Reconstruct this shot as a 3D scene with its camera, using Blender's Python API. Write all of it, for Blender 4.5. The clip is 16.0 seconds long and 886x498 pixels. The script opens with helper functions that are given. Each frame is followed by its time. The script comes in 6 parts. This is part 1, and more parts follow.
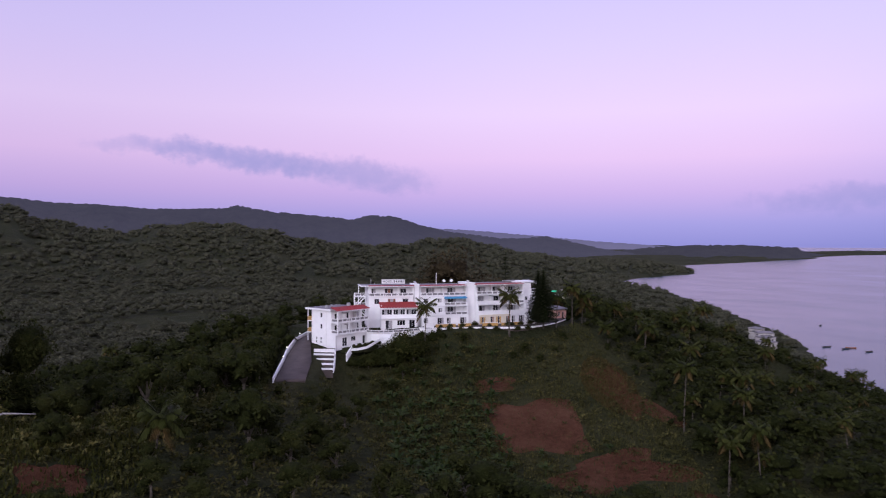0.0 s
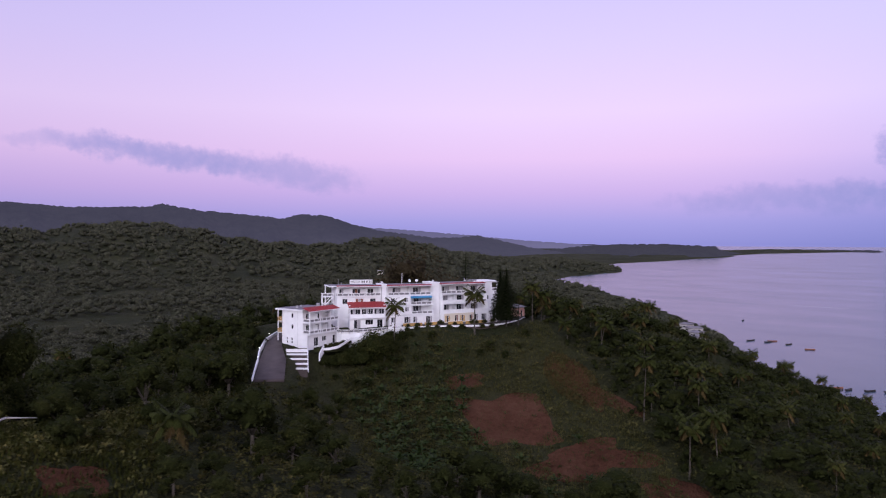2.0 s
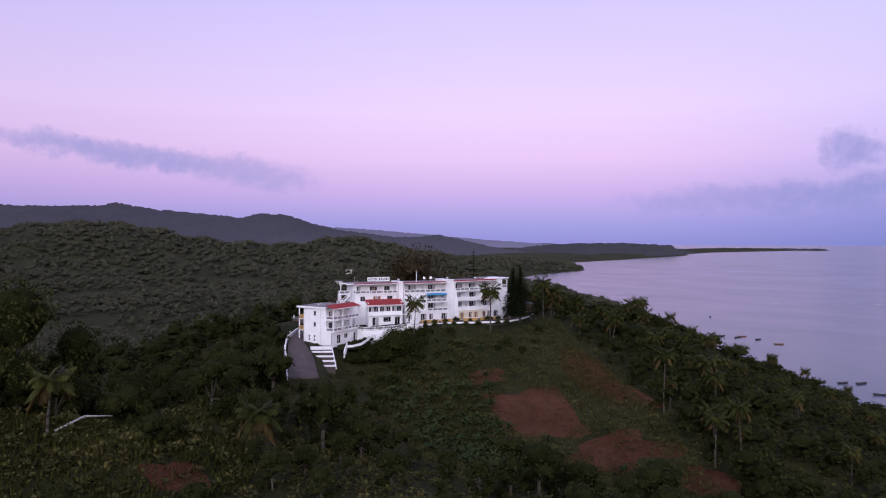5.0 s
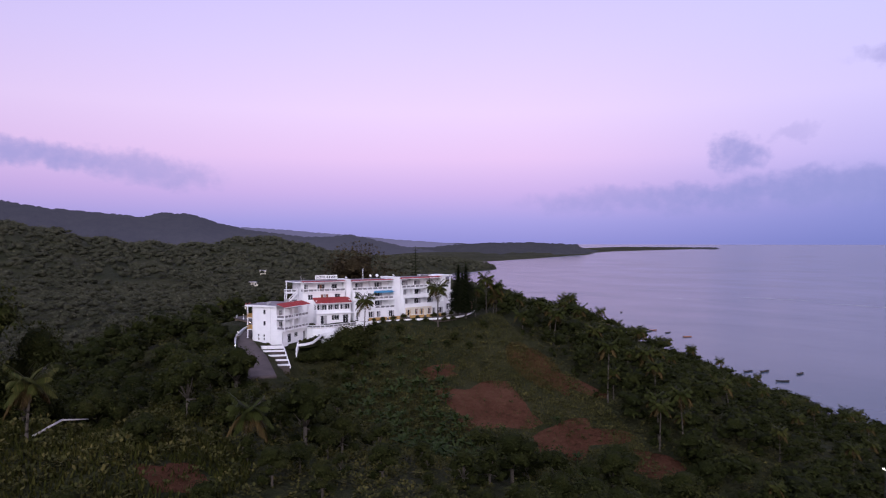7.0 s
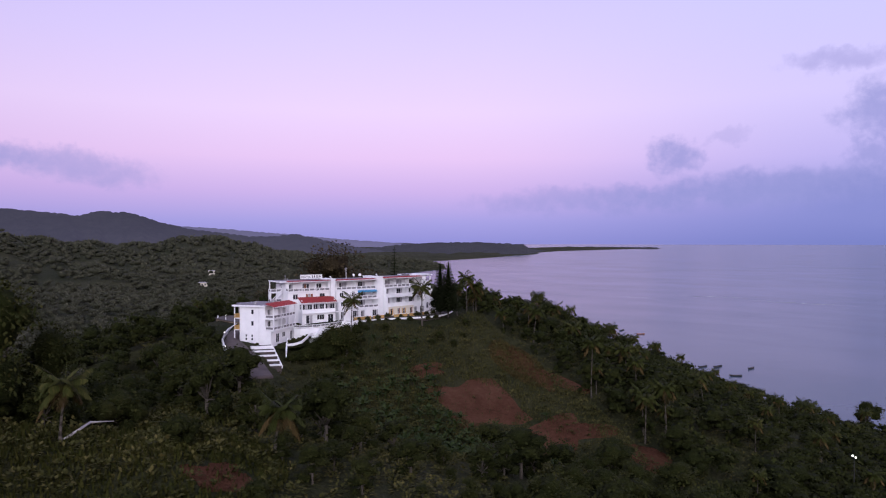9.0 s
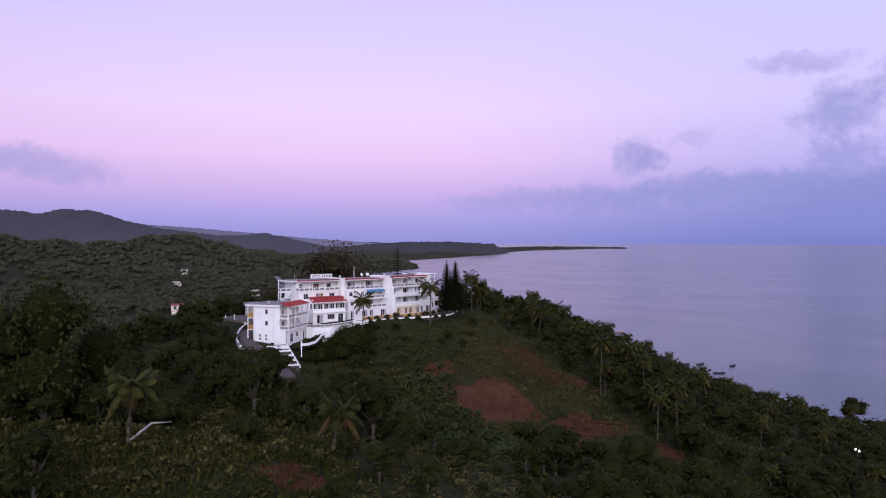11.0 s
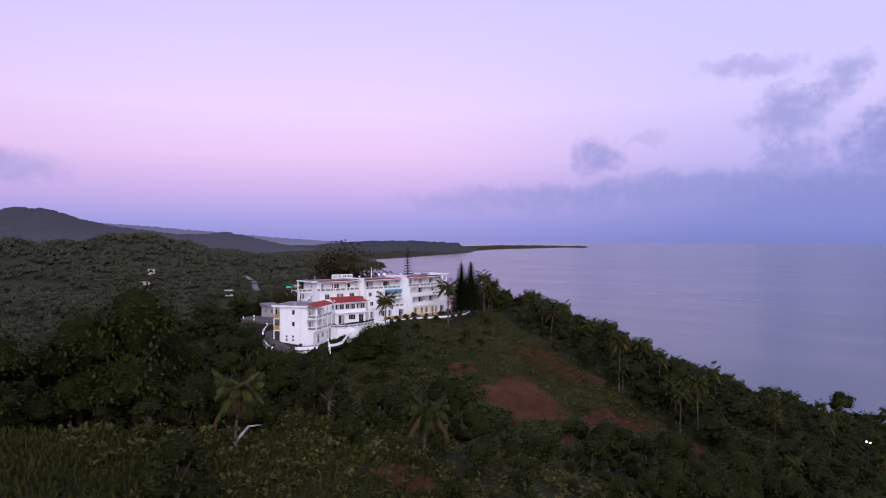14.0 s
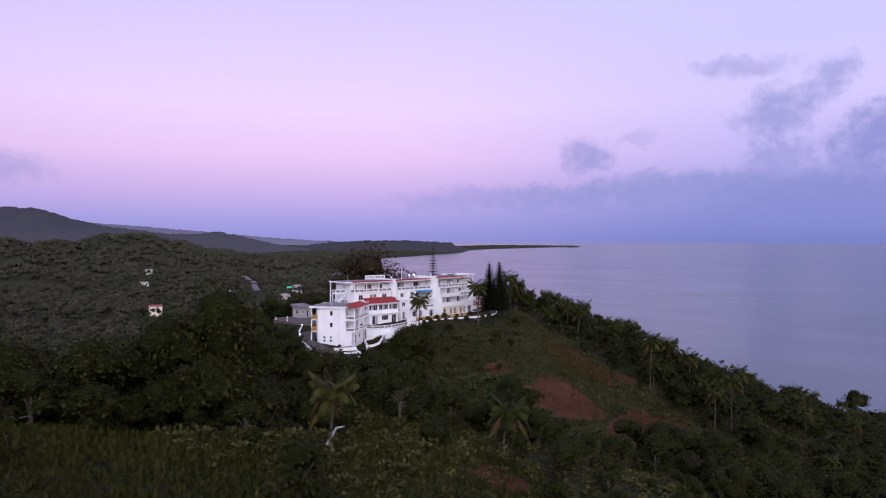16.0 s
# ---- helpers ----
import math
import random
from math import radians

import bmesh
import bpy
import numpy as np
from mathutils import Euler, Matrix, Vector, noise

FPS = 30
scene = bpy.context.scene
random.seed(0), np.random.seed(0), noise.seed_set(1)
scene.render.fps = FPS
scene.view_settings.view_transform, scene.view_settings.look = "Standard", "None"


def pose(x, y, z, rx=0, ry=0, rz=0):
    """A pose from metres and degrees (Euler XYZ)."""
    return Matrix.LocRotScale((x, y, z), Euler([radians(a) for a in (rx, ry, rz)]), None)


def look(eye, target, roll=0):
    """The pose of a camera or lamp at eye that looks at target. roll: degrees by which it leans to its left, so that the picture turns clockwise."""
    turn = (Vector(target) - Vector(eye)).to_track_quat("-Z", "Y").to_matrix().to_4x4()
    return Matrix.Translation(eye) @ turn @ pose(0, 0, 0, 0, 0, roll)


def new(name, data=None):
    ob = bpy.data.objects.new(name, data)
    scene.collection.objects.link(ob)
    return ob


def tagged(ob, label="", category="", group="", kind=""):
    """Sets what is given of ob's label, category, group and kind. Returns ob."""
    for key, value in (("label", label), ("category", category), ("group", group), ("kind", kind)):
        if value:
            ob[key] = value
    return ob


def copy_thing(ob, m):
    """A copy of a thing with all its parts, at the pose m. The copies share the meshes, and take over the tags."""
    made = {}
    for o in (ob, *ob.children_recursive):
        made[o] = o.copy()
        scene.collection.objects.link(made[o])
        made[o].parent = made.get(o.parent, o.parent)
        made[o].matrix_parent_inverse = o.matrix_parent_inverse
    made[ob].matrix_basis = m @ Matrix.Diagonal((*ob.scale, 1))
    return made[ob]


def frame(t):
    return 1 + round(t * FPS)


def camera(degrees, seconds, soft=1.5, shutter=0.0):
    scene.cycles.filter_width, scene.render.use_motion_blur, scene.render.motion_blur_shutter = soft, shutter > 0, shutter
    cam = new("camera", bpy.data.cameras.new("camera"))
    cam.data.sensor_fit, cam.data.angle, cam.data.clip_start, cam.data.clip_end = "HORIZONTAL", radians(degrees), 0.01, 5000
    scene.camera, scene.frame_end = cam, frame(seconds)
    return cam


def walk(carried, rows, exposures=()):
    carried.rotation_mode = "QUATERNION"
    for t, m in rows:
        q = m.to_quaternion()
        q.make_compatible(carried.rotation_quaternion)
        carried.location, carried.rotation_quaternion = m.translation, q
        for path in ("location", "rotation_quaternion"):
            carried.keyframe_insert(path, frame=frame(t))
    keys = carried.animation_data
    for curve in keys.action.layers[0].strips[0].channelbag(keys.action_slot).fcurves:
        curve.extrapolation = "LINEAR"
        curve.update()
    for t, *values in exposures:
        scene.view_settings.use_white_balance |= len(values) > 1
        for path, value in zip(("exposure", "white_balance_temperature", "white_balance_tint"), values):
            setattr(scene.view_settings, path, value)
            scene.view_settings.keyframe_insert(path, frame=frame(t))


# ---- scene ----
cam = camera(64.28, 16.0, soft=1.1, shutter=0.9)
walk(cam, [
    (0, look((3.85, -176.22, 25.99), (16.52, -77.03, 25.18), 0.29)),
    (0.5, look((1.14, -176.93, 26.01), (17.09, -78.21, 25.24), 0.22)),
    (1, look((-1.29, -177.33, 26.09), (18.20, -79.25, 25.28), 0.23)),
    (1.5, look((-4.12, -177.98, 26.19), (17.97, -80.45, 25.37), 0.26)),
    (2, look((-7.02, -179.37, 26.39), (15.44, -81.93, 25.51), 0.24)),
    (2.5, look((-9.58, -179.43, 26.40), (12.84, -81.98, 25.52), 0.18)),
    (3, look((-12.26, -179.21, 26.46), (10.36, -81.81, 25.54), 0.22)),
    (5.5, look((-26.42, -176.90, 25.57), (4.66, -81.86, 24.65), 0.10)),
    (6, look((-28.99, -176.69, 25.37), (5.21, -82.73, 24.46), 0.05)),
    (6.5, look((-31.84, -175.81, 25.24), (5.57, -83.07, 24.29), -0.00)),
    (7, look((-34.60, -175.07, 25.11), (5.86, -83.63, 24.17), -0.00)),
    (7.5, look((-37.46, -174.40, 24.93), (5.84, -84.27, 24.03), -0.11)),
    (8, look((-40.29, -173.70, 24.92), (5.08, -84.59, 24.00), -0.07)),
    (8.5, look((-42.92, -172.92, 25.00), (3.63, -84.42, 24.07), 0.01)),
    (9, look((-45.52, -171.76, 25.00), (1.97, -83.77, 24.04), 0.05)),
    (11.5, look((-58.69, -165.45, 25.07), (-6.41, -80.22, 24.02), 0.18)),
    (12, look((-61.02, -164.15, 25.10), (-8.02, -79.36, 24.04), 0.17)),
    (12.5, look((-63.56, -162.63, 25.09), (-9.69, -78.38, 24.02), 0.18)),
    (13, look((-65.84, -161.15, 25.19), (-11.22, -77.39, 24.06), 0.19)),
    (13.5, look((-68.41, -159.71, 25.18), (-12.94, -76.51, 24.05), 0.13)),
    (14, look((-70.94, -158.44, 25.33), (-14.66, -75.79, 24.15), 0.18)),
    (14.5, look((-73.25, -156.82, 25.41), (-16.16, -74.73, 24.21), 0.16)),
    (15, look((-75.76, -155.34, 25.48), (-18.49, -73.37, 24.30), 0.10)),
    (15.5, look((-78.27, -153.90, 25.50), (-20.97, -71.95, 24.33), 0.07)),
    (16, look((-80.85, -152.23, 25.59), (-23.42, -70.37, 24.37), 0.15)),
])

# ---- world and light ----
world = bpy.data.worlds.new("dusk_sky")
scene.world = world
world.use_nodes = True


class Nodes:
    """Small helper to wire node trees."""

    def __init__(self, tree):
        self.tree = tree
        tree.nodes.clear()

    def add(self, kind, inputs=None, **props):
        n = self.tree.nodes.new(kind)
        for k, v in props.items():
            if k == "operation":
                n.operation = v
            elif k == "blend_type":
                n.blend_type = v
            elif k == "data_type":
                n.data_type = v
            elif k == "interpolation":
                n.interpolation_type = v
            elif k == "feature":
                n.feature = v
        for key, v in (inputs or {}).items():
            if isinstance(v, bpy.types.NodeSocket):
                self.tree.links.new(v, n.inputs[key])
            else:
                n.inputs[key].default_value = v
        return n

    def math(self, op, a, b=0.0, c=0.0):
        return self.add("ShaderNodeMath", {0: a, 1: b, 2: c}, operation=op).outputs[0]

    def ramp(self, fac, stops, mode="LINEAR"):
        n = self.tree.nodes.new("ShaderNodeValToRGB")
        n.color_ramp.interpolation = mode
        while len(n.color_ramp.elements) < len(stops):
            n.color_ramp.elements.new(0.5)
        for e, (p, c) in zip(n.color_ramp.elements, stops):
            e.position = p
            e.color = (*c, 1.0) if len(c) == 3 else c
        self.tree.links.new(fac, n.inputs[0])
        return n.outputs[0]

    def mix(self, fac, a, b, blend="MIX"):
        n = self.add("ShaderNodeMix", data_type="RGBA")
        n.blend_type = blend
        for key, v in ((0, fac), (6, a), (7, b)):
            if isinstance(v, bpy.types.NodeSocket):
                self.tree.links.new(v, n.inputs[key])
            else:
                n.inputs[key].default_value = (*v, 1.0) if isinstance(v, tuple) and len(v) == 3 else v
        return n.outputs[2]

    def noise(self, vec, scale, detail=4.0, rough=0.55, distort=0.0):
        ins = {"Scale": scale, "Detail": detail, "Roughness": rough, "Distortion": distort}
        if vec is not None:
            ins["Vector"] = vec
        return self.add("ShaderNodeTexNoise", ins).outputs["Fac"]

    def smooth(self, v, lo, hi):
        n = self.add("ShaderNodeMapRange", {"Value": v, "From Min": lo, "From Max": hi}, interpolation="SMOOTHSTEP")
        return n.outputs[0]


def lin(r, g, b):
    """Display values 0-255 to linear light."""
    return tuple(((c / 255 + 0.055) / 1.055) ** 2.4 if c > 10 else c / 255 / 12.92 for c in (r, g, b))


def build_sky():
    k = Nodes(world.node_tree)
    way = k.add("ShaderNodeTexCoord").outputs["Generated"]
    xyz = k.add("ShaderNodeSeparateXYZ", {0: way})
    el = k.math("MULTIPLY", k.math("ARCSINE", xyz.outputs[2]), 57.2958)
    az = k.math("MULTIPLY", k.math("ARCTAN2", xyz.outputs[0], xyz.outputs[1]), 57.2958)
    up = k.math("DIVIDE", el, 90.0)
    # The belt of pink over the blue shade of the earth, then lavender.
    east = k.ramp(up, [(0.0, lin(146, 146, 212)), (0.018, lin(166, 161, 224)), (0.045, lin(205, 180, 233)),
                       (0.075, lin(231, 201, 243)), (0.115, lin(236, 214, 252)), (0.17, lin(222, 209, 254)),
                       (0.23, lin(208, 200, 252)), (0.5, lin(170, 175, 235)), (1.0, lin(150, 160, 220))])
    side = k.ramp(up, [(0.0, lin(122, 131, 196)), (0.03, lin(140, 146, 210)), (0.07, lin(190, 182, 238)),
                       (0.12, lin(212, 203, 250)), (0.2, lin(205, 204, 255)), (0.5, lin(170, 175, 235)), (1.0, lin(150, 160, 220))])
    west = k.ramp(up, [(0.0, (1.35, 1.12, 1.25)), (0.12, (1.4, 1.22, 1.42)), (0.4, (0.8, 0.74, 1.0)), (1.0, lin(150, 155, 225))])
    col = k.mix(k.smooth(az, 28.0, 62.0), east, side)
    back = k.smooth(k.math("MULTIPLY", xyz.outputs[1], -1.0), -0.35, 0.55)
    col = k.mix(back, col, west)
    dim = k.math("MULTIPLY_ADD", k.smooth(az, -28.0, 22.0), 0.17, 0.83)
    col = k.mix(1.0, col, k.add("ShaderNodeCombineXYZ", {0: dim, 1: k.math("MULTIPLY", dim, 0.985), 2: k.math("MULTIPLY_ADD", dim, 0.8, 0.22)}).outputs[0], "MULTIPLY")
    # Clouds: long soft streaks and broken puffs, each a stretched noise inside a soft window.
    flat = k.add("ShaderNodeCombineXYZ", {0: az, 1: el, 2: 0.0}).outputs[0]
    # Wind-torn edges: the clouds' own coordinates are bent by two noises.
    bend_a = k.math("MULTIPLY", k.math("SUBTRACT", k.noise(flat, 0.42, 5.0, 0.6), 0.5), 4.2)
    bend_e = k.math("MULTIPLY", k.math("SUBTRACT", k.noise(k.add("ShaderNodeVectorMath", {0: flat, 1: (31.0, 17.0, 5.0)}).outputs[0], 0.5, 5.0, 0.6), 0.5), 2.6)
    caz, cel = k.math("ADD", az, bend_a), k.math("ADD", el, bend_e)
    fine = k.noise(flat, 1.1, 8.0, 0.62)

    def cloud(a, e, wide, high, tilt, colour, strength, ragged=1.0):
        """A soft cloud round a bearing and height in degrees; its underside is softer than its top."""
        nonlocal col
        da = k.math("SUBTRACT", caz, a)
        de = k.math("SUBTRACT", k.math("SUBTRACT", cel, e), k.math("MULTIPLY", da, tilt))
        q = k.math("ADD", k.math("POWER", k.math("ABSOLUTE", k.math("DIVIDE", da, wide)), 2.0),
                   k.math("POWER", k.math("ABSOLUTE", k.math("DIVIDE", de, high)), 2.0))
        v = k.math("ADD", k.math("SUBTRACT", 1.0, q), k.math("MULTIPLY", k.math("SUBTRACT", fine, 0.5), 1.9 * ragged))
        col = k.mix(k.math("MULTIPLY", k.smooth(v, -0.25, 1.15), strength), col, colour)

    grey, dusk, deep = lin(158, 155, 214), lin(146, 149, 211), lin(134, 140, 206)
    cloud(-8.4, 6.5, 7.8, 1.1, -0.1, grey, 0.85, 0.5)
    cloud(0.5, 5.5, 6.5, 1.3, -0.09, grey, 0.65, 0.5)
    cloud(-15.0, 7.2, 5.0, 0.9, 0.0, grey, 0.4, 0.8)
    cloud(46.5, 6.7, 2.2, 1.6, 0.0, dusk, 0.75, 0.8)
    cloud(50.5, 7.9, 1.8, 0.6, 0.3, grey, 0.3)
    cloud(55.0, 4.1, 15.0, 1.5, 0.05, dusk, 0.85, 0.6)
    cloud(40.0, 3.4, 10.0, 1.2, 0.02, dusk, 0.5, 0.6)
    cloud(66.0, 3.2, 12.0, 2.2, 0.04, deep, 0.8, 0.5)
    cloud(60.2, 9.3, 3.0, 2.4, 0.1, dusk, 0.75, 0.8)
    cloud(60.4, 6.4, 2.8, 1.2, 0.0, dusk, 0.65)
    cloud(63.7, 11.4, 2.2, 1.8, 0.3, dusk, 0.65, 0.8)
    cloud(57.8, 12.8, 4.2, 1.0, 0.02, grey, 0.55, 0.8)
    cloud(67.0, 7.4, 4.4, 2.6, 0.35, deep, 0.85, 0.8)
    bg = k.add("ShaderNodeBackground", {"Color": col, "Strength": 1.04})
    k.add("ShaderNodeOutputWorld", {"Surface": bg.outputs[0]})


build_sky()
sun = new("sun", bpy.data.lights.new("sun", "SUN"))
sun.data.energy, sun.data.angle, sun.data.color = 1.95, radians(40), (0.88, 0.87, 1.0)
sun.matrix_world = look((-66, -98, 60), (0, 0, 0))
scene.view_settings.exposure = 0.0


# ---- materials ----
def material(name, build):
    m = bpy.data.materials.new(name)
    m.use_nodes = True
    k = Nodes(m.node_tree)
    shader = k.add("ShaderNodeBsdfPrincipled")
    out = k.add("ShaderNodeOutputMaterial", {"Surface": shader.outputs[0]})
    build(k, shader.inputs, out)
    return m


def link(k, sock, to):
    k.tree.links.new(sock, to)


def where(k):
    return k.add("ShaderNodeNewGeometry").outputs["Position"]


def bump(k, height, ins, strength=0.4, dist=0.05):
    link(k, k.add("ShaderNodeBump", {"Height": height, "Strength": strength, "Distance": dist}).outputs[0], ins["Normal"])


def plain(name, dark, light, scale=1.0, rough=0.7, metal=0.0, relief=0.15, dist=0.02, spread=(0.3, 0.7)):
    """A paint or stone with stains and grain at two scales."""
    def build(k, ins, out):
        p = where(k)
        big, fine = k.noise(p, scale, 5.0, 0.6), k.noise(p, scale * 9, 4.0, 0.6)
        v = k.math("ADD", k.math("MULTIPLY", big, 0.7), k.math("MULTIPLY", fine, 0.3))
        link(k, k.ramp(v, [(spread[0], dark), (spread[1], light)]), ins["Base Color"])
        ins["Roughness"].default_value, ins["Metallic"].default_value = rough, metal
        bump(k, fine, ins, relief, dist)
    return material(name, build)


def leafy(name, dark, light, tip, rough=0.55, grain=0.0):
    """Leaves: a tone for each tree, another for each spray; grain gives a closed crown its leaf-sized relief."""
    def build(k, ins, out):
        one = k.add("ShaderNodeObjectInfo").outputs["Random"]
        isle = k.add("ShaderNodeNewGeometry").outputs["Random Per Island"]
        p = where(k)
        patch = k.noise(p, 0.09, 3.0, 0.5)
        v = k.math("ADD", k.math("MULTIPLY", isle, 0.45), k.math("ADD", k.math("MULTIPLY", one, 0.25), k.math("MULTIPLY", patch, 0.4)))
        if grain:
            leaf = k.noise(p, grain, 4.0, 0.75)
            v = k.math("ADD", k.math("MULTIPLY", v, 0.6), k.math("MULTIPLY_ADD", leaf, 1.3, -0.42))
            bump(k, leaf, ins, 1.0, 1.6 / grain)
        c = k.ramp(v, [(0.15, dark), (0.6, light), (0.95, tip)])
        link(k, c, ins["Base Color"])
        ins["Roughness"].default_value = rough
        ins["Specular IOR Level"].default_value = 0.06
    return material(name, build)


def ground_build(k, ins, out):
    p = where(k)
    a, b, c = k.noise(p, 0.012, 6.0, 0.6), k.noise(p, 0.09, 6.0, 0.65), k.noise(p, 0.8, 5.0, 0.7)
    v = k.math("ADD", k.math("MULTIPLY", a, 0.4), k.math("ADD", k.math("MULTIPLY", b, 0.4), k.math("MULTIPLY", c, 0.3)))
    col = k.ramp(v, [(0.35, (0.013, 0.017, 0.007)), (0.5, (0.024, 0.028, 0.011)), (0.62, (0.04, 0.041, 0.017)), (0.75, (0.06, 0.05, 0.024))])
    link(k, col, ins["Base Color"])
    ins["Roughness"].default_value = 0.95
    ins["Specular IOR Level"].default_value = 0.1
    bump(k, k.math("ADD", k.math("MULTIPLY", b, 4.0), c), ins, 0.9, 1.5)


def soil_build(k, ins, out):
    p = where(k)
    a, b, c = k.noise(p, 0.12, 5.0, 0.6), k.noise(p, 1.1, 6.0, 0.7), k.noise(p, 6.0, 4.0, 0.7)
    v = k.math("ADD", k.math("MULTIPLY", a, 0.5), k.math("ADD", k.math("MULTIPLY", b, 0.35), k.math("MULTIPLY", c, 0.2)))
    link(k, k.ramp(v, [(0.36, (0.036, 0.018, 0.011)), (0.5, (0.09, 0.041, 0.025)), (0.68, (0.13, 0.068, 0.042))]), ins["Base Color"])
    ins["Roughness"].default_value = 0.95
    ins["Specular IOR Level"].default_value = 0.0
    bump(k, k.math("ADD", b, c), ins, 1.0, 0.5)


def sea_build(k, ins, out):
    p = where(k)
    broad = k.noise(p, 0.004, 4.0, 0.6)
    murk = k.ramp(broad, [(0.3, (0.05, 0.08, 0.11)), (0.7, (0.08, 0.1, 0.135))])
    link(k, murk, ins["Base Color"])
    ins["IOR"].default_value = 1.33
    ins["Specular IOR Level"].default_value = 0.22
    streak = k.noise(k.add("ShaderNodeMapping", {"Vector": p, "Scale": (0.012, 0.0016, 1.0), "Rotation": (0, 0, 0.5)}).outputs[0], 1.0, 6.0, 0.65)
    link(k, k.math("MULTIPLY_ADD", streak, 0.16, 0.12), ins["Roughness"])
    stretch = k.add("ShaderNodeMapping", {"Vector": p, "Scale": (0.35, 1.0, 1.0), "Rotation": (0, 0, 0.6)}).outputs[0]
    w = k.math("ADD", k.noise(stretch, 0.012, 2.0, 0.5), k.math("MULTIPLY", k.noise(stretch, 0.11, 3.0, 0.6), 0.12))
    bump(k, w, ins, 0.15, 1.5)


GROUND = material("ground", ground_build)
SOIL = material("soil", soil_build)
SEA = material("sea", sea_build)
WHITE = plain("white_paint", (0.74, 0.74, 0.75), (0.88, 0.88, 0.88), 0.5, 0.75)
RED = plain("red_roof", (0.2, 0.018, 0.02), (0.33, 0.034, 0.034), 1.2, 0.6)
GREY = plain("roof_slab", (0.10, 0.095, 0.10), (0.24, 0.22, 0.23), 0.6, 0.85)
ASPHALT = plain("worn_concrete", (0.045, 0.034, 0.032), (0.1, 0.078, 0.072), 0.35, 0.95)
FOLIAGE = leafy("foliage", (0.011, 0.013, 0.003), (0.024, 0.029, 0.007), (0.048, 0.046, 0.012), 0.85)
# Crown insides: a darker copy of the leaves, with their shade in the colour.
SHADED_INNER = leafy("shaded_inner_leaves", (0.008, 0.011, 0.003), (0.02, 0.025, 0.006), (0.04, 0.041, 0.011), 0.9, 2.6)
# Leaves of distant woods: haze is put in as a paler, greyer colour.
HAZED_FOLIAGE = leafy("hazed_foliage", (0.042, 0.046, 0.029), (0.07, 0.073, 0.046), (0.105, 0.099, 0.063), 0.95)
# Same haze for the crown insides, darkened to paint the shade there.
HAZED_SHADED_INNER = leafy("hazed_shaded_inner_leaves", (0.03, 0.033, 0.02), (0.046, 0.049, 0.03), (0.068, 0.066, 0.042), 0.95, 0.8)
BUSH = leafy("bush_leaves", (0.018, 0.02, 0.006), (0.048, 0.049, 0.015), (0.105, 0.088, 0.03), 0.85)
MEADOW = leafy("meadow_grass", (0.013, 0.015, 0.003), (0.026, 0.03, 0.006), (0.05, 0.045, 0.012), 0.9)
PALM = leafy("palm_leaves", (0.012, 0.016, 0.003), (0.035, 0.042, 0.01), (0.075, 0.065, 0.019), 0.6)
DRY_PALM = leafy("dry_palm_leaves", (0.03, 0.021, 0.007), (0.065, 0.045, 0.017), (0.11, 0.078, 0.03), 0.8)
BANANA = leafy("banana_leaves", (0.011, 0.02, 0.005), (0.026, 0.039, 0.011), (0.055, 0.064, 0.022), 0.6)
# Inside of the rusty crown, its shade painted as a darker leaf colour.
SHADED_RUSTY_INNER = leafy("shaded_rusty_inner_leaves", (0.014, 0.011, 0.006), (0.034, 0.027, 0.014), (0.055, 0.042, 0.022), 0.9, 1.6)
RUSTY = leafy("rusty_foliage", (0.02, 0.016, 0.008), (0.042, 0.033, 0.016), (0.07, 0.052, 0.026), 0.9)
NEEDLE = leafy("needles", (0.009, 0.013, 0.004), (0.02, 0.026, 0.009), (0.036, 0.042, 0.016), 0.9)
BARK = plain("bark", (0.03, 0.024, 0.018), (0.1, 0.085, 0.065), 2.0, 0.9, 0.0, 0.6, 0.03)


# ---- building helpers ----
def mesh_of(name, verts, faces, mat, smooth=False):
    me = bpy.data.meshes.new(name)
    me.from_pydata([tuple(v) for v in verts], [], [tuple(q) for q in faces])
    if mat:
        me.materials.append(mat)
    if smooth:
        me.polygons.foreach_set("use_smooth", [True] * len(me.polygons))
    me.update()
    return me


def thing(name, at=(0, 0, 0), turn=0.0, label="", category="", group="", kind=""):
    ob = new(name)
    ob.matrix_basis = pose(*at, 0, 0, turn)
    return tagged(ob, label, category, group, kind)


def part(name, me, parent, label="", m=None, kind=""):
    ob = new(name, me)
    ob.parent = parent
    if m is not None:
        ob.matrix_basis = m
    return tagged(ob, label, kind=kind)


# ---- land and sea ----
HUB = (-35.0, -168.0)
COAST = [(236, -1500), (236, -40), (232, 0), (240, 70), (252, 150), (330, 300), (385, 500), (436, 760), (448, 960), (520, 1050), (690, 1170),
         (748, 1285), (730, 1480), (1100, 1690), (1330, 1860), (1546, 1992), (1620, 2130), (1900, 2300), (2540, 2440), (2600, 2560), (1700, 2900), (2400, 4900), (-6000, 4900), (-6000, -6000), (236, -6000)]
SHORE = len(COAST) - 4


def sea_level(x, y):
    d = np.hypot(np.asarray(x) - HUB[0], np.asarray(y) - HUB[1])
    return -48 + 0.0127 * np.maximum(0, d - 350)


def seg_far(x, y, a, b):
    """Distance to a segment, and how far along it."""
    ax, ay = a
    dx, dy = b[0] - ax, b[1] - ay
    s = np.clip(((x - ax) * dx + (y - ay) * dy) / (dx * dx + dy * dy), 0, 1)
    return np.hypot(x - ax - s * dx, y - ay - s * dy), s


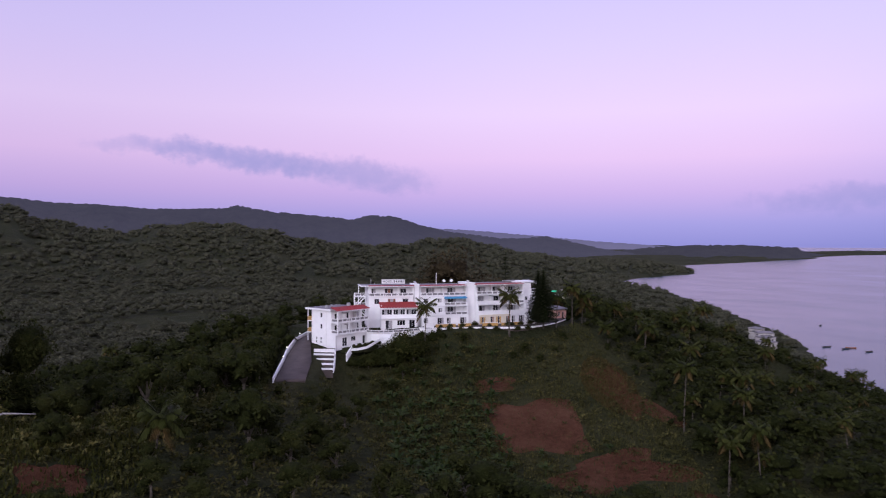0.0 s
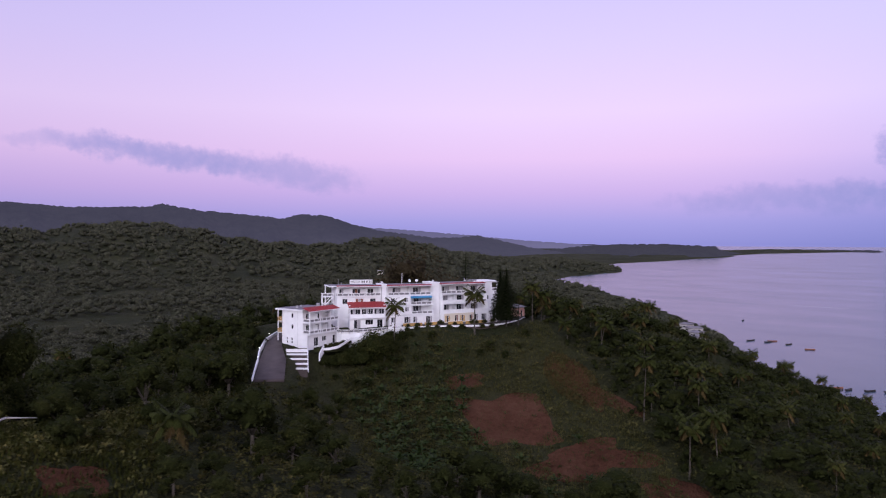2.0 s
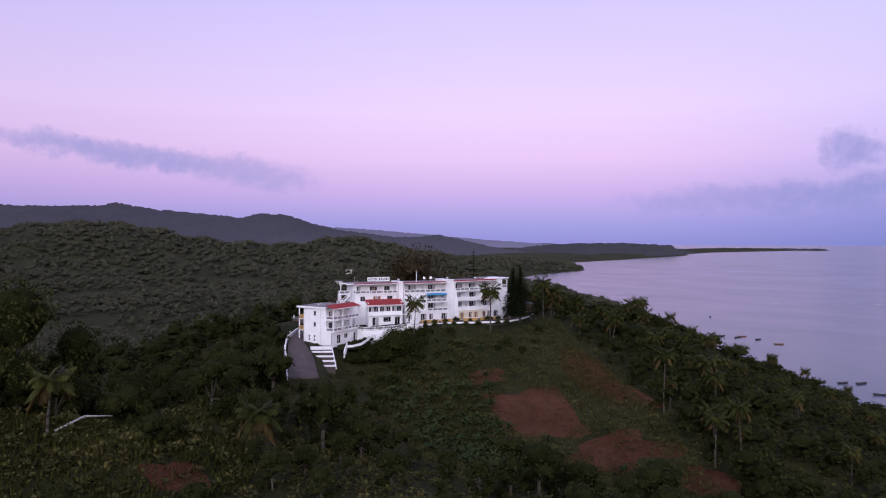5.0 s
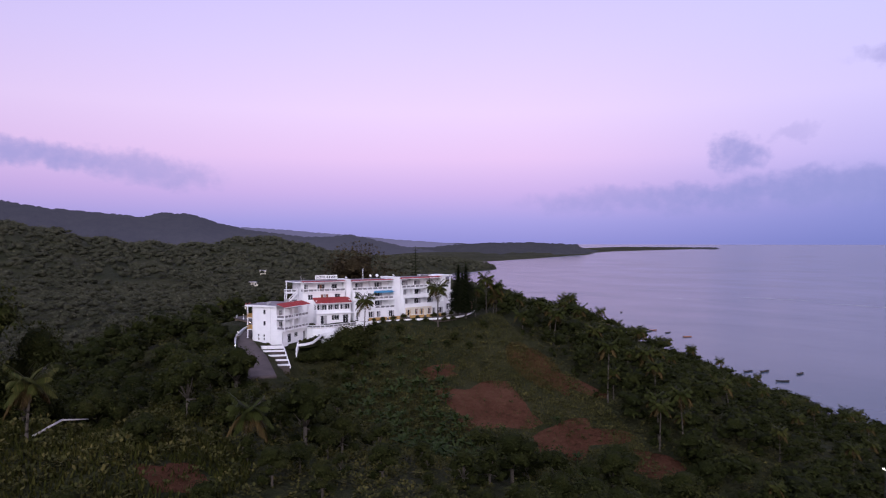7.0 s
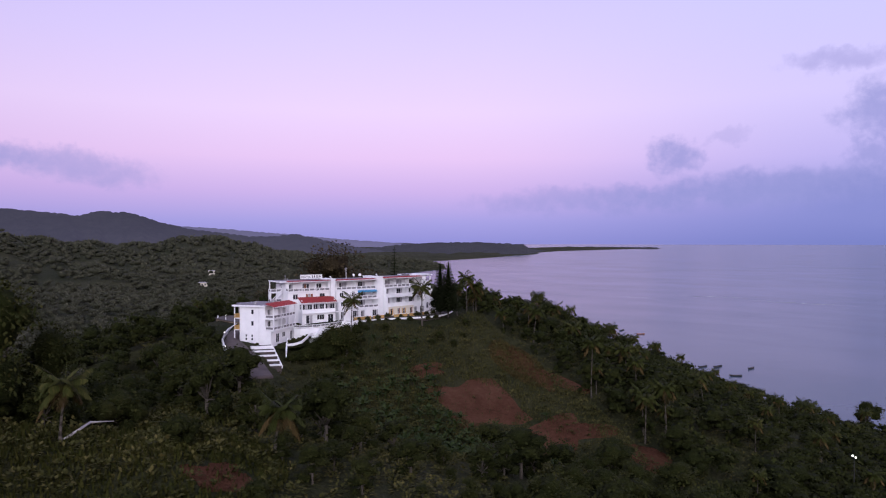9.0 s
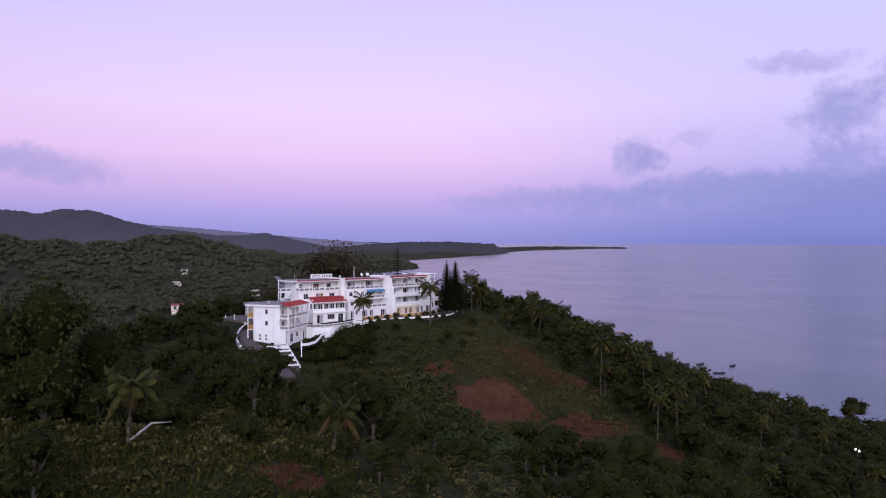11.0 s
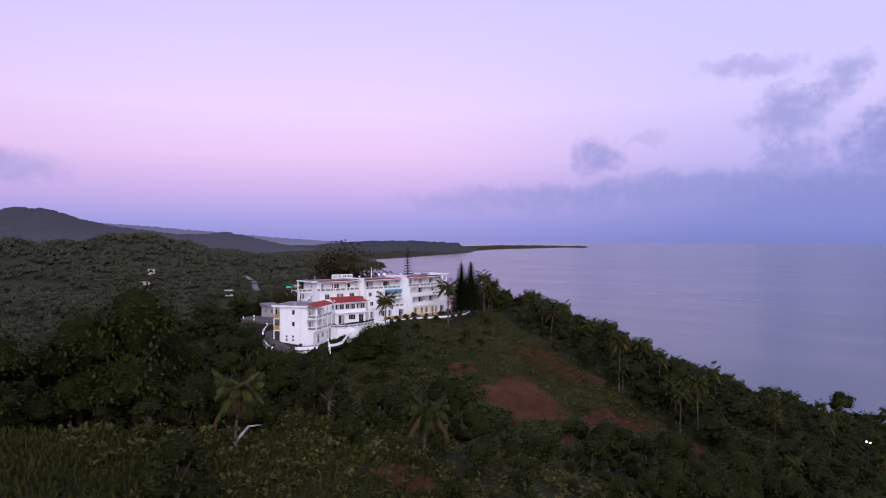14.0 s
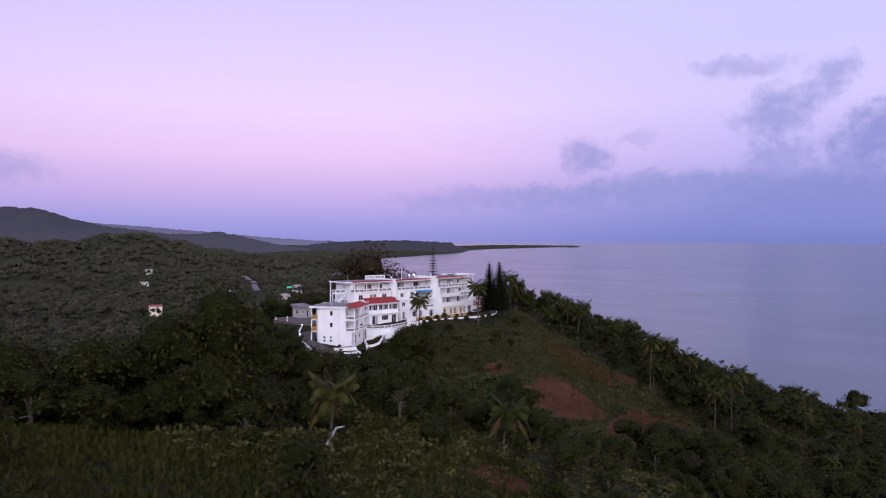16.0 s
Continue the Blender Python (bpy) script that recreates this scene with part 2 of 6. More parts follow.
def inland(x, y):
    """Distance from the shore, positive on land."""
    inside = np.zeros(np.shape(x), bool)
    far = np.full(np.shape(x), 1e9)
    n = len(COAST)
    for i in range(n):
        (x0, y0), (x1, y1) = COAST[i], COAST[(i + 1) % n]
        if y0 != y1:
            cross = ((y0 > y) != (y1 > y)) & (x < (x1 - x0) * (y - y0) / (y1 - y0) + x0)
            inside ^= cross
        if i < SHORE:
            far = np.minimum(far, seg_far(x, y, (x0, y0), (x1, y1))[0])
    return np.where(inside, far, -far)


# Ranges of hills round the place: distance, depth, then bearing and height in degrees as seen from the south.
RANGES = [
    (1560, 400, [-60, -40, -27, -24.9, -22.9, -20.5, -17.2, -15, -10.7, -7.3, -3.8, -1, 3, 7.5, 10.3, 12.6, 17, 30],
     [2.2, 2.4, 2.6, 2.3, 1.5, 0.95, 0.5, 1.05, 1.2, 0.85, 0.15, -0.1, -0.4, 0.1, -0.15, -0.75, -1.5, -2.4]),
    (2700, 520, [-60, -40, -24, -21.5, -17.8, -12.7, -9.8, -9, -8, -6.4, -4.5, -0.2, 1.2, 3.2, 5.2, 8, 12, 14, 15.5, 17.5, 20, 30],
     [3.0, 3.2, 2.95, 2.8, 2.6, 2.45, 2.7, 2.9, 2.65, 2.4, 2.3, 1.85, 2.25, 2.15, 1.5, 0.9, 0.4, 0.45, 0.6, 0.2, -0.4, -1.5]),
    (3900, 520, [-60, 0, 5, 8, 11.7, 14, 17.5, 20.6, 24, 27, 29.2, 30.2, 31.2, 36, 40], [1.0, 1.0, 1.2, 1.15, 0.9, 0.7, 0.38, 0.13, -0.1, -0.22, -0.1, 0.08, -0.2, -0.35, -0.6]),
    (2750, 260, [0, 20, 24, 27, 30, 33, 35.6, 37, 50], [-2, -0.7, -0.22, -0.05, -0.04, -0.14, -0.32, -1.0, -3]),
    (1750, 170, [0, 14, 18, 22, 26, 28, 29, 40], [-4, -2.2, -1.45, -1.3, -1.25, -1.5, -2.4, -4]),
    (3650, 110, [30, 35, 38, 44.6, 45.6, 50], [-0.9, -0.5, -0.38, -0.42, -0.9, -2]),
]


BACKDROPS = {5: "thin dark spit of land far out along the sea", 1: "range of blue-grey wooded hills on the horizon", 2: "far pale blue hills along the horizon", 3: "long low headland running into the sea"}


def soft_max(a, b, k=3.0):
    return np.maximum(a, b) + np.log1p(np.exp(-np.abs(a - b) / k)) * k - 0.0


def height(x, y):
    """The lie of the land."""
    x, y = np.asarray(x, float), np.asarray(y, float)
    sea, inl = sea_level(x, y), inland(x, y)
    z = sea + np.where(inl > 0, np.minimum(inl * 0.1, 5) + np.minimum(np.maximum(inl - 50, 0) * 0.03, 5), np.maximum(inl * 0.08, -6) - 0.4)
    d, az = np.hypot(x - 4, y + 176), np.degrees(np.arctan2(x - 4, y + 176))
    for far, deep, bearing, rise in (RANGES[0], RANGES[4]):
        crest = 26 + far * np.tan(np.radians(np.interp(az, bearing, rise)))
        crest = crest + 6 * np.sin(az * 2.1 + far) * np.exp(-((d - far * 0.8) / deep) ** 2)
        lift = np.maximum(0, crest - z) * np.exp(-((d - far) / deep) ** 2)
        z = z + np.where((inl > 0), lift * np.clip(inl / 60, 0, 1), 0)
    # Rolling ground on the plain.
    roll = 4 * np.sin(x / 83 + 1.3 * np.sin(y / 130)) * np.sin(y / 97 + x / 310)
    z = z + np.where(inl > 60, roll * np.clip((d - 330) / 200, 0, 1), 0)
    # The hill with the hotel: a level top that falls off on all sides.
    far, s = seg_far(x, y, (2, 19), (66, 29))
    front = np.clip((19 + (x - 2) * 0.156 - y) / 12 + 0.1, 0, 1)
    edge = front * np.interp(x, [0, 6, 10, 22, 30, 60], [17, 13, 10, 10, 13, 12]) + (1 - front) * 15.0
    off = np.maximum(0, far - edge)
    steep = 0.68 - 0.2 * np.clip((x - 55) / 40, 0, 1)
    fall = front * (np.minimum(off, 15) * steep + np.maximum(off - 15, 0) * 0.36) + (1 - front) * (np.minimum(off, 45) * 0.18 + np.maximum(off - 45, 0) * 0.4)
    west = np.clip((-5 - x) / 14, 0, 1)
    fall = fall * (1 - west) + off * 0.3 * west
    top = 3.0 - 3.7 * np.clip((17 - x) / 11, 0, 1) * np.clip((16 - y) / 8, 0, 1)
    hill = top - fall
    fr, sr = seg_far(x, y, (66, 26), (142, 86))
    hill = np.maximum(hill, 0.5 - 14 * sr - 0.36 * np.maximum(0, fr - 6))
    # The spur towards the south-west.
    f1, s1 = seg_far(x, y, (-13, -22), (-38, -84))
    f2, s2 = seg_far(x, y, (-36, -80), (-112, -82))
    spur1 = -5.0 + 6.0 * s1 - 0.4 * np.maximum(0, f1 - 5)
    spur2 = 0.2 + np.interp(s2, [0, 0.1, 0.5, 1], [0, 0.8, 7.0, 9.5]) - 0.3 * np.maximum(0, f2 - 7)
    z = soft_max(soft_max(z, hill, 1.2), np.maximum(spur1, spur2), 1.2)
    # The drive that climbs past the west wing.
    drive = np.interp(y, [-30, -22, 14, 30], [-5.0, -3.5, 1.5, 2.4])
    near = np.clip((7.5 - np.abs(x + 8.3)) / 3, 0, 1) * np.clip((y + 27) / 4, 0, 1) * np.clip((19 - y) / 4, 0, 1)
    z = z * (1 - near) + (drive - 0.3) * near
    z = z + 0.35 * np.sin(x / 5.3 + y / 9.1) * np.clip(off / 8, 0, 1)
    return z


def ground_z(x, y):
    return float(height(np.array([x]), np.array([y]))[0])


def build_ground():
    rad = np.concatenate([np.linspace(2, 60, 16), np.arange(63, 340, 2.2), np.geomspace(345, 4960, 110)])
    az = np.radians(np.concatenate([np.arange(-55, 85, 0.6), np.arange(85, 305, 5)]))
    rr, aa = np.meshgrid(rad, az, indexing="ij")
    x, y = HUB[0] + rr * np.sin(aa), HUB[1] + rr * np.cos(aa)
    z = height(x, y)
    n, m = rr.shape
    verts = np.stack([x, y, z], -1).reshape(-1, 3).tolist()
    faces = [(i * m + j, i * m + (j + 1) % m, (i + 1) * m + (j + 1) % m, (i + 1) * m + j) for i in range(n - 1) for j in range(m)]
    faces.append(tuple(range(m - 1, -1, -1)))
    ob = new("ground", mesh_of("ground", verts, faces, GROUND, True))
    tagged(ob, "dark green hills and coastal plain under thick forest", "ground", kind="structure")
    rad = np.concatenate([[1], np.geomspace(120, 4960, 60)])
    az = np.radians(np.arange(0, 360, 4))
    verts, m = [], len(az)
    for r in rad:
        for a in az:
            px, py = HUB[0] + r * math.sin(a), HUB[1] + r * math.cos(a)
            verts.append((px, py, float(sea_level(px, py))))
    faces = [(i * m + j, i * m + (j + 1) % m, (i + 1) * m + (j + 1) % m, (i + 1) * m + j) for i in range(len(rad) - 1) for j in range(m)]
    faces.append(tuple(range(m - 1, -1, -1)))
    tagged(new("water", mesh_of("water", verts, faces, SEA, True)), "calm lavender sea with fine ripples reaching the horizon", "sea", kind="structure")


def far_range(i):
    """Distant hills beyond the plain, as a backdrop: a ridge with spurs and gullies."""
    far, deep, bearing, rise = RANGES[i]
    az = np.arange(-48 if i < 3 else 14, 47 if i == 5 else 41, 0.18)
    u = np.linspace(-1.6, 1.3, 26)
    aa, uu = np.meshgrid(az, u, indexing="ij")
    ph = aa * (2.2 + i)
    wav = np.sin(ph + 2.2 * np.sin(uu * 1.7 + aa * 0.6)) + 0.5 * np.sin(ph * 2.7 + uu * 3)
    d = far + uu * deep + 40 * np.sin(aa * 1.1)
    x, y = 4 + d * np.sin(np.radians(aa)), -176 + d * np.cos(np.radians(aa))
    foot = sea_level(x, y) - 2
    crest = 26 + far * np.tan(np.radians(np.interp(aa, bearing, rise)))
    bell = np.exp(-(uu * 1.25) ** 2)
    z = foot + np.maximum(0, crest - foot) * np.clip(bell + 0.07 * wav * (1 - bell) * (np.abs(uu) < 1.3), 0, 1)
    fine = np.random.default_rng(i).uniform(-1, 1, z.shape) * 3.0
    shore = np.clip(inland(x, y) / 60, 0, 1) if i != 5 else np.ones_like(x)
    z = (z + fine * bell) * shore + (foot - 5) * (1 - shore)
    n, m = z.shape
    v = np.stack([x, y, z], -1).reshape(-1, 3).tolist()
    f = [(p * m + q, p * m + q + 1, (p + 1) * m + q + 1, (p + 1) * m + q) for p in range(n - 1) for q in range(m - 1)]
    f = [q[::-1] for q in f]
    ob = new("backdrop_%d" % i, mesh_of("backdrop", v, f, (None, HAZED_HILLS, HAZED_FARTHEST_HILLS, HAZED_HEADLAND, None, HAZED_HEADLAND)[i], True))
    tagged(ob, BACKDROPS[i], "hills", kind="structure")


def hills(name, dark, light, haze_glow, strength):
    """Distant wooded hills; the haze of the evening air is a bluish emission."""
    def build(k, ins, out):
        p = where(k)
        v = k.math("ADD", k.math("MULTIPLY", k.noise(p, 0.004, 6.0, 0.6), 0.6), k.math("MULTIPLY", k.noise(p, 0.03, 5.0, 0.7), 0.4))
        link(k, k.ramp(v, [(0.35, dark), (0.65, light)]), ins["Base Color"])
        ins["Roughness"].default_value = 1.0
        ins["Specular IOR Level"].default_value = 0.0
        ins["Emission Color"].default_value = (*haze_glow, 1)
        # The emitted haze is stronger low down.
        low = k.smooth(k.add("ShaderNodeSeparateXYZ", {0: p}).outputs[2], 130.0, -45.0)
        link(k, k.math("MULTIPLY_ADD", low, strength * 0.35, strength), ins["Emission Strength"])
        bump(k, k.noise(p, 0.03, 6.0, 0.75), ins, 1.0, 45.0)
    return material(name, build)


HAZED_HILLS = hills("hazed_hills", (0.01, 0.013, 0.011), (0.035, 0.036, 0.03), (0.4, 0.38, 0.66), 0.115)
HAZED_HEADLAND = hills("headland", (0.012, 0.015, 0.012), (0.035, 0.036, 0.03), (0.4, 0.38, 0.62), 0.08)
HAZED_FARTHEST_HILLS = hills("hazed_farthest_hills", (0.02, 0.022, 0.03), (0.035, 0.037, 0.045), (0.44, 0.41, 0.78), 0.27)
build_ground()
for i in BACKDROPS:
    far_range(i)


# ---- hotel ----
def lit_build(k, ins, out):
    p = where(k)
    link(k, k.ramp(k.noise(p, 0.35, 2.0), [(0.35, (0.006, 0.007, 0.01)), (0.65, (0.035, 0.035, 0.045))]), ins["Base Color"])
    ins["Roughness"].default_value = 0.08
    bump(k, k.noise(p, 0.5, 2.0), ins, 0.05, 0.05)


GLASS = material("dark_glass", lit_build)
FRAME = plain("window_frame", (0.6, 0.6, 0.6), (0.78, 0.78, 0.78), 2.0, 0.5)
CURTAIN = plain("pale_curtain", (0.26, 0.25, 0.27), (0.44, 0.43, 0.45), 1.6, 0.9)
WOOD = plain("brown_wood", (0.13, 0.045, 0.022), (0.28, 0.1, 0.05), 1.4, 0.6)
OCHRE = plain("ochre_paint", (0.42, 0.25, 0.07), (0.58, 0.36, 0.12), 0.9, 0.75)
CREAM = plain("cream_paint", (0.6, 0.55, 0.45), (0.74, 0.68, 0.56), 0.7, 0.8)
BLUE = plain("blue_awning", (0.03, 0.2, 0.42), (0.06, 0.32, 0.55), 1.0, 0.6)
PINK = plain("pink_plaster", (0.55, 0.3, 0.24), (0.68, 0.4, 0.32), 0.8, 0.8)
ROOM = plain("room_wall", (0.3, 0.28, 0.27), (0.42, 0.4, 0.38), 0.6, 0.9)
INFILL_GREY = plain("infill_grey", (0.13, 0.12, 0.13), (0.24, 0.23, 0.24), 3.0, 0.9)
METAL = plain("galvanised_metal", (0.25, 0.25, 0.26), (0.42, 0.42, 0.43), 2.0, 0.45, 0.6)
BLACK = plain("black_plastic", (0.012, 0.012, 0.013), (0.03, 0.03, 0.032), 2.0, 0.6)


GOLD = (1 + 5 ** 0.5) / 2
ICO_BALL = np.array([(-1, GOLD, 0), (1, GOLD, 0), (-1, -GOLD, 0), (1, -GOLD, 0), (0, -1, GOLD), (0, 1, GOLD), (0, -1, -GOLD), (0, 1, -GOLD), (GOLD, 0, -1), (GOLD, 0, 1), (-GOLD, 0, -1), (-GOLD, 0, 1)]) / (1 + GOLD ** 2) ** 0.5
ICO_SIDES = [(0, 11, 5), (0, 5, 1), (0, 1, 7), (0, 7, 10), (0, 10, 11), (1, 5, 9), (5, 11, 4), (11, 10, 2), (10, 7, 6), (7, 1, 8),
             (3, 9, 4), (3, 4, 2), (3, 2, 6), (3, 6, 8), (3, 8, 9), (4, 9, 5), (2, 4, 11), (6, 2, 10), (8, 6, 7), (9, 8, 1)]


class Lump:
    """Collects boxes and prisms into one mesh."""

    def __init__(self):
        self.v, self.f = [], []

    def add(self, verts, faces):
        n = len(self.v)
        self.v += [tuple(p) for p in verts]
        self.f += [tuple(i + n for i in q) for q in faces]
        return self

    def box(self, x0, y0, z0, x1, y1, z1):
        return self.add([(x0, y0, z0), (x1, y0, z0), (x1, y1, z0), (x0, y1, z0), (x0, y0, z1), (x1, y0, z1), (x1, y1, z1), (x0, y1, z1)],
                        [(0, 3, 2, 1), (4, 5, 6, 7), (0, 1, 5, 4), (1, 2, 6, 5), (2, 3, 7, 6), (3, 0, 4, 7)])

    def beam(self, a, b, w, h):
        """A bar of square section from a to b."""
        a, b = Vector(a), Vector(b)
        d = (b - a).normalized()
        s = d.cross(Vector((0, 0, 1)))
        s = s.normalized() if s.length > 1e-4 else Vector((1, 0, 0))
        u = s.cross(d)
        v = [p + s * i * w / 2 + u * j * h / 2 for p in (a, b) for i, j in ((-1, -1), (1, -1), (1, 1), (-1, 1))]
        return self.add(v, [(0, 1, 2, 3), (7, 6, 5, 4), (0, 4, 5, 1), (1, 5, 6, 2), (2, 6, 7, 3), (3, 7, 4, 0)])

    def prism(self, pts, z0, z1):
        """A plate over an outline that runs anticlockwise; z0 and z1 may be given for each corner."""
        n = len(pts)
        za = z0 if isinstance(z0, (list, tuple)) else [z0] * n
        zb = z1 if isinstance(z1, (list, tuple)) else [z1] * n
        v = [(x, y, z) for (x, y), z in zip(pts, za)] + [(x, y, z) for (x, y), z in zip(pts, zb)]
        return self.add(v, [tuple(range(n - 1, -1, -1)), tuple(range(n, 2 * n))] + [(i, (i + 1) % n, n + (i + 1) % n, n + i) for i in range(n)])

    def tube(self, a, b, r0, r1, n=8):
        a, b = Vector(a), Vector(b)
        d = (b - a).normalized()
        s = d.orthogonal().normalized()
        u = d.cross(s)
        v = [p + (s * math.cos(t) + u * math.sin(t)) * r for p, r in ((a, r0), (b, r1)) for t in [6.2832 * i / n for i in range(n)]]
        return self.add(v, [tuple(range(n - 1, -1, -1)), tuple(range(n, 2 * n))] + [(i, (i + 1) % n, n + (i + 1) % n, n + i) for i in range(n)])

    def wall(self, x0, x1, z0, z1, holes, thick=0.22):
        """A wall along x whose outer face is y = 0, with real openings."""
        xs = sorted({x0, x1, *[h[0] for h in holes], *[h[2] for h in holes]})
        zs = sorted({z0, z1, *[h[1] for h in holes], *[h[3] for h in holes]})

        def solid(i, j):
            if not (0 <= i < len(xs) - 1 and 0 <= j < len(zs) - 1):
                return False
            cx, cz = (xs[i] + xs[i + 1]) / 2, (zs[j] + zs[j + 1]) / 2
            return not any(h[0] < cx < h[2] and h[1] < cz < h[3] for h in holes)

        for i in range(len(xs) - 1):
            for j in range(len(zs) - 1):
                if not solid(i, j):
                    continue
                a, b, c, d = xs[i], xs[i + 1], zs[j], zs[j + 1]
                v = [(a, 0, c), (b, 0, c), (b, 0, d), (a, 0, d), (a, thick, c), (b, thick, c), (b, thick, d), (a, thick, d)]
                f = [(0, 1, 2, 3), (7, 6, 5, 4)]
                for (di, dj), q in {(-1, 0): (0, 3, 7, 4), (1, 0): (1, 5, 6, 2), (0, -1): (0, 4, 5, 1), (0, 1): (3, 2, 6, 7)}.items():
                    if not solid(i + di, j + dj):
                        f.append(q)
                self.add(v, f)
        return self

    def mesh(self, name, mat, smooth=False):
        return mesh_of(name, self.v, self.f, mat, smooth)


def side(x, y, turn):
    """A local frame on a face of a building."""
    return pose(x, y, 0, 0, 0, turn)


def window(parent, face, x0, z0, x1, z1, bars=2, fill=None, name="window", deep=0.14):
    """A framed window in an opening, with its panes."""
    fr = Lump()
    t = 0.07
    fr.box(x0, deep, z0, x0 + t, deep + 0.06, z1).box(x1 - t, deep, z0, x1, deep + 0.06, z1)
    fr.box(x0 + t, deep, z1 - t, x1 - t, deep + 0.06, z1).box(x0 + t, deep, z0, x1 - t, deep + 0.06, z0 + t)
    step = (x1 - x0) / bars
    for i in range(1, bars):
        fr.box(x0 + i * step - t / 2, deep, z0 + t, x0 + i * step + t / 2, deep + 0.06, z1 - t)
    ob = part(name, fr.mesh(name, FRAME), parent, m=face)
    for i in range(bars):
        kind = fill[i % len(fill)] if fill else GLASS
        p = Lump().box(x0 + i * step + t * 0.6, deep + 0.02, z0 + t * 0.6, x0 + (i + 1) * step - t * 0.6, deep + 0.04, z1 - t * 0.6)
        part("door_leaf" if kind is WOOD else "curtain" if kind is CURTAIN else "pane", p.mesh("pane", kind), ob)
    return ob


def front(parent, face, x0, x1, z0, z1, holes, mat=None, name="wall", thick=0.22):
    """A wall with windows: holes are (x0, z0, x1, z1, bars, fill)."""
    me = Lump().wall(x0, x1, z0, z1, [h[:4] for h in holes], thick).mesh("wall", mat or WHITE)
    bm = bmesh.new()
    bm.from_mesh(me)
    bmesh.ops.remove_doubles(bm, verts=bm.verts, dist=0.001)
    bm.to_mesh(me)
    bm.free()
    part(name, me, parent, m=face)
    for h in holes:
        window(parent, face, *h[:4], bars=h[4] if len(h) > 4 else 2, fill=h[5] if len(h) > 5 else None)


def rail(parent, m, pts, z, high=0.95, mat=None, gap=0.2, name="railing", post=1.5, fill=True):
    """A balustrade along a line of points."""
    lump = Lump()
    for (ax, ay), (bx, by) in zip(pts, pts[1:]):
        length = math.hypot(bx - ax, by - ay)
        lump.beam((ax, ay, z + high), (bx, by, z + high), 0.16, 0.14)
        lump.beam((ax, ay, z + 0.16), (bx, by, z + 0.16), 0.14, 0.16)
        n = max(1, round(length / post))
        for i in range(n + 1):
            x, y = ax + (bx - ax) * i / n, ay + (by - ay) * i / n
            lump.box(x - 0.1, y - 0.1, z, x + 0.1, y + 0.1, z + high + 0.03)
        n = max(2, round(length / gap))
        for i in range(1, n):
            x, y = ax + (bx - ax) * i / n, ay + (by - ay) * i / n
            lump.box(x - 0.02, y - 0.02, z + 0.2, x + 0.02, y + 0.02, z + high - 0.05)
    ob = part(name, lump.mesh(name, mat or WHITE), parent, m=m)
    if fill:
        inner = Lump()
        for (ax, ay), (bx, by) in zip(pts, pts[1:]):
            inner.beam((ax, ay, z + 0.55), (bx, by, z + 0.55), 0.05, 0.5)
        if parent.parent is None:
            part("infill", inner.mesh("infill", INFILL_GREY), ob, "grey infill panel in the railing")
        else:
            part("infill", inner.mesh("infill", INFILL_GREY), parent, "grey infill panel in the railing", m)
    return ob


def slab(parent, m, pts, z0, z1, mat, name, label=""):
    return part(name, Lump().prism(pts, z0, z1).mesh(name, mat), parent, label, m)


def rect(x0, y0, x1, y1):
    return [(x0, y0), (x1, y0), (x1, y1), (x0, y1)]


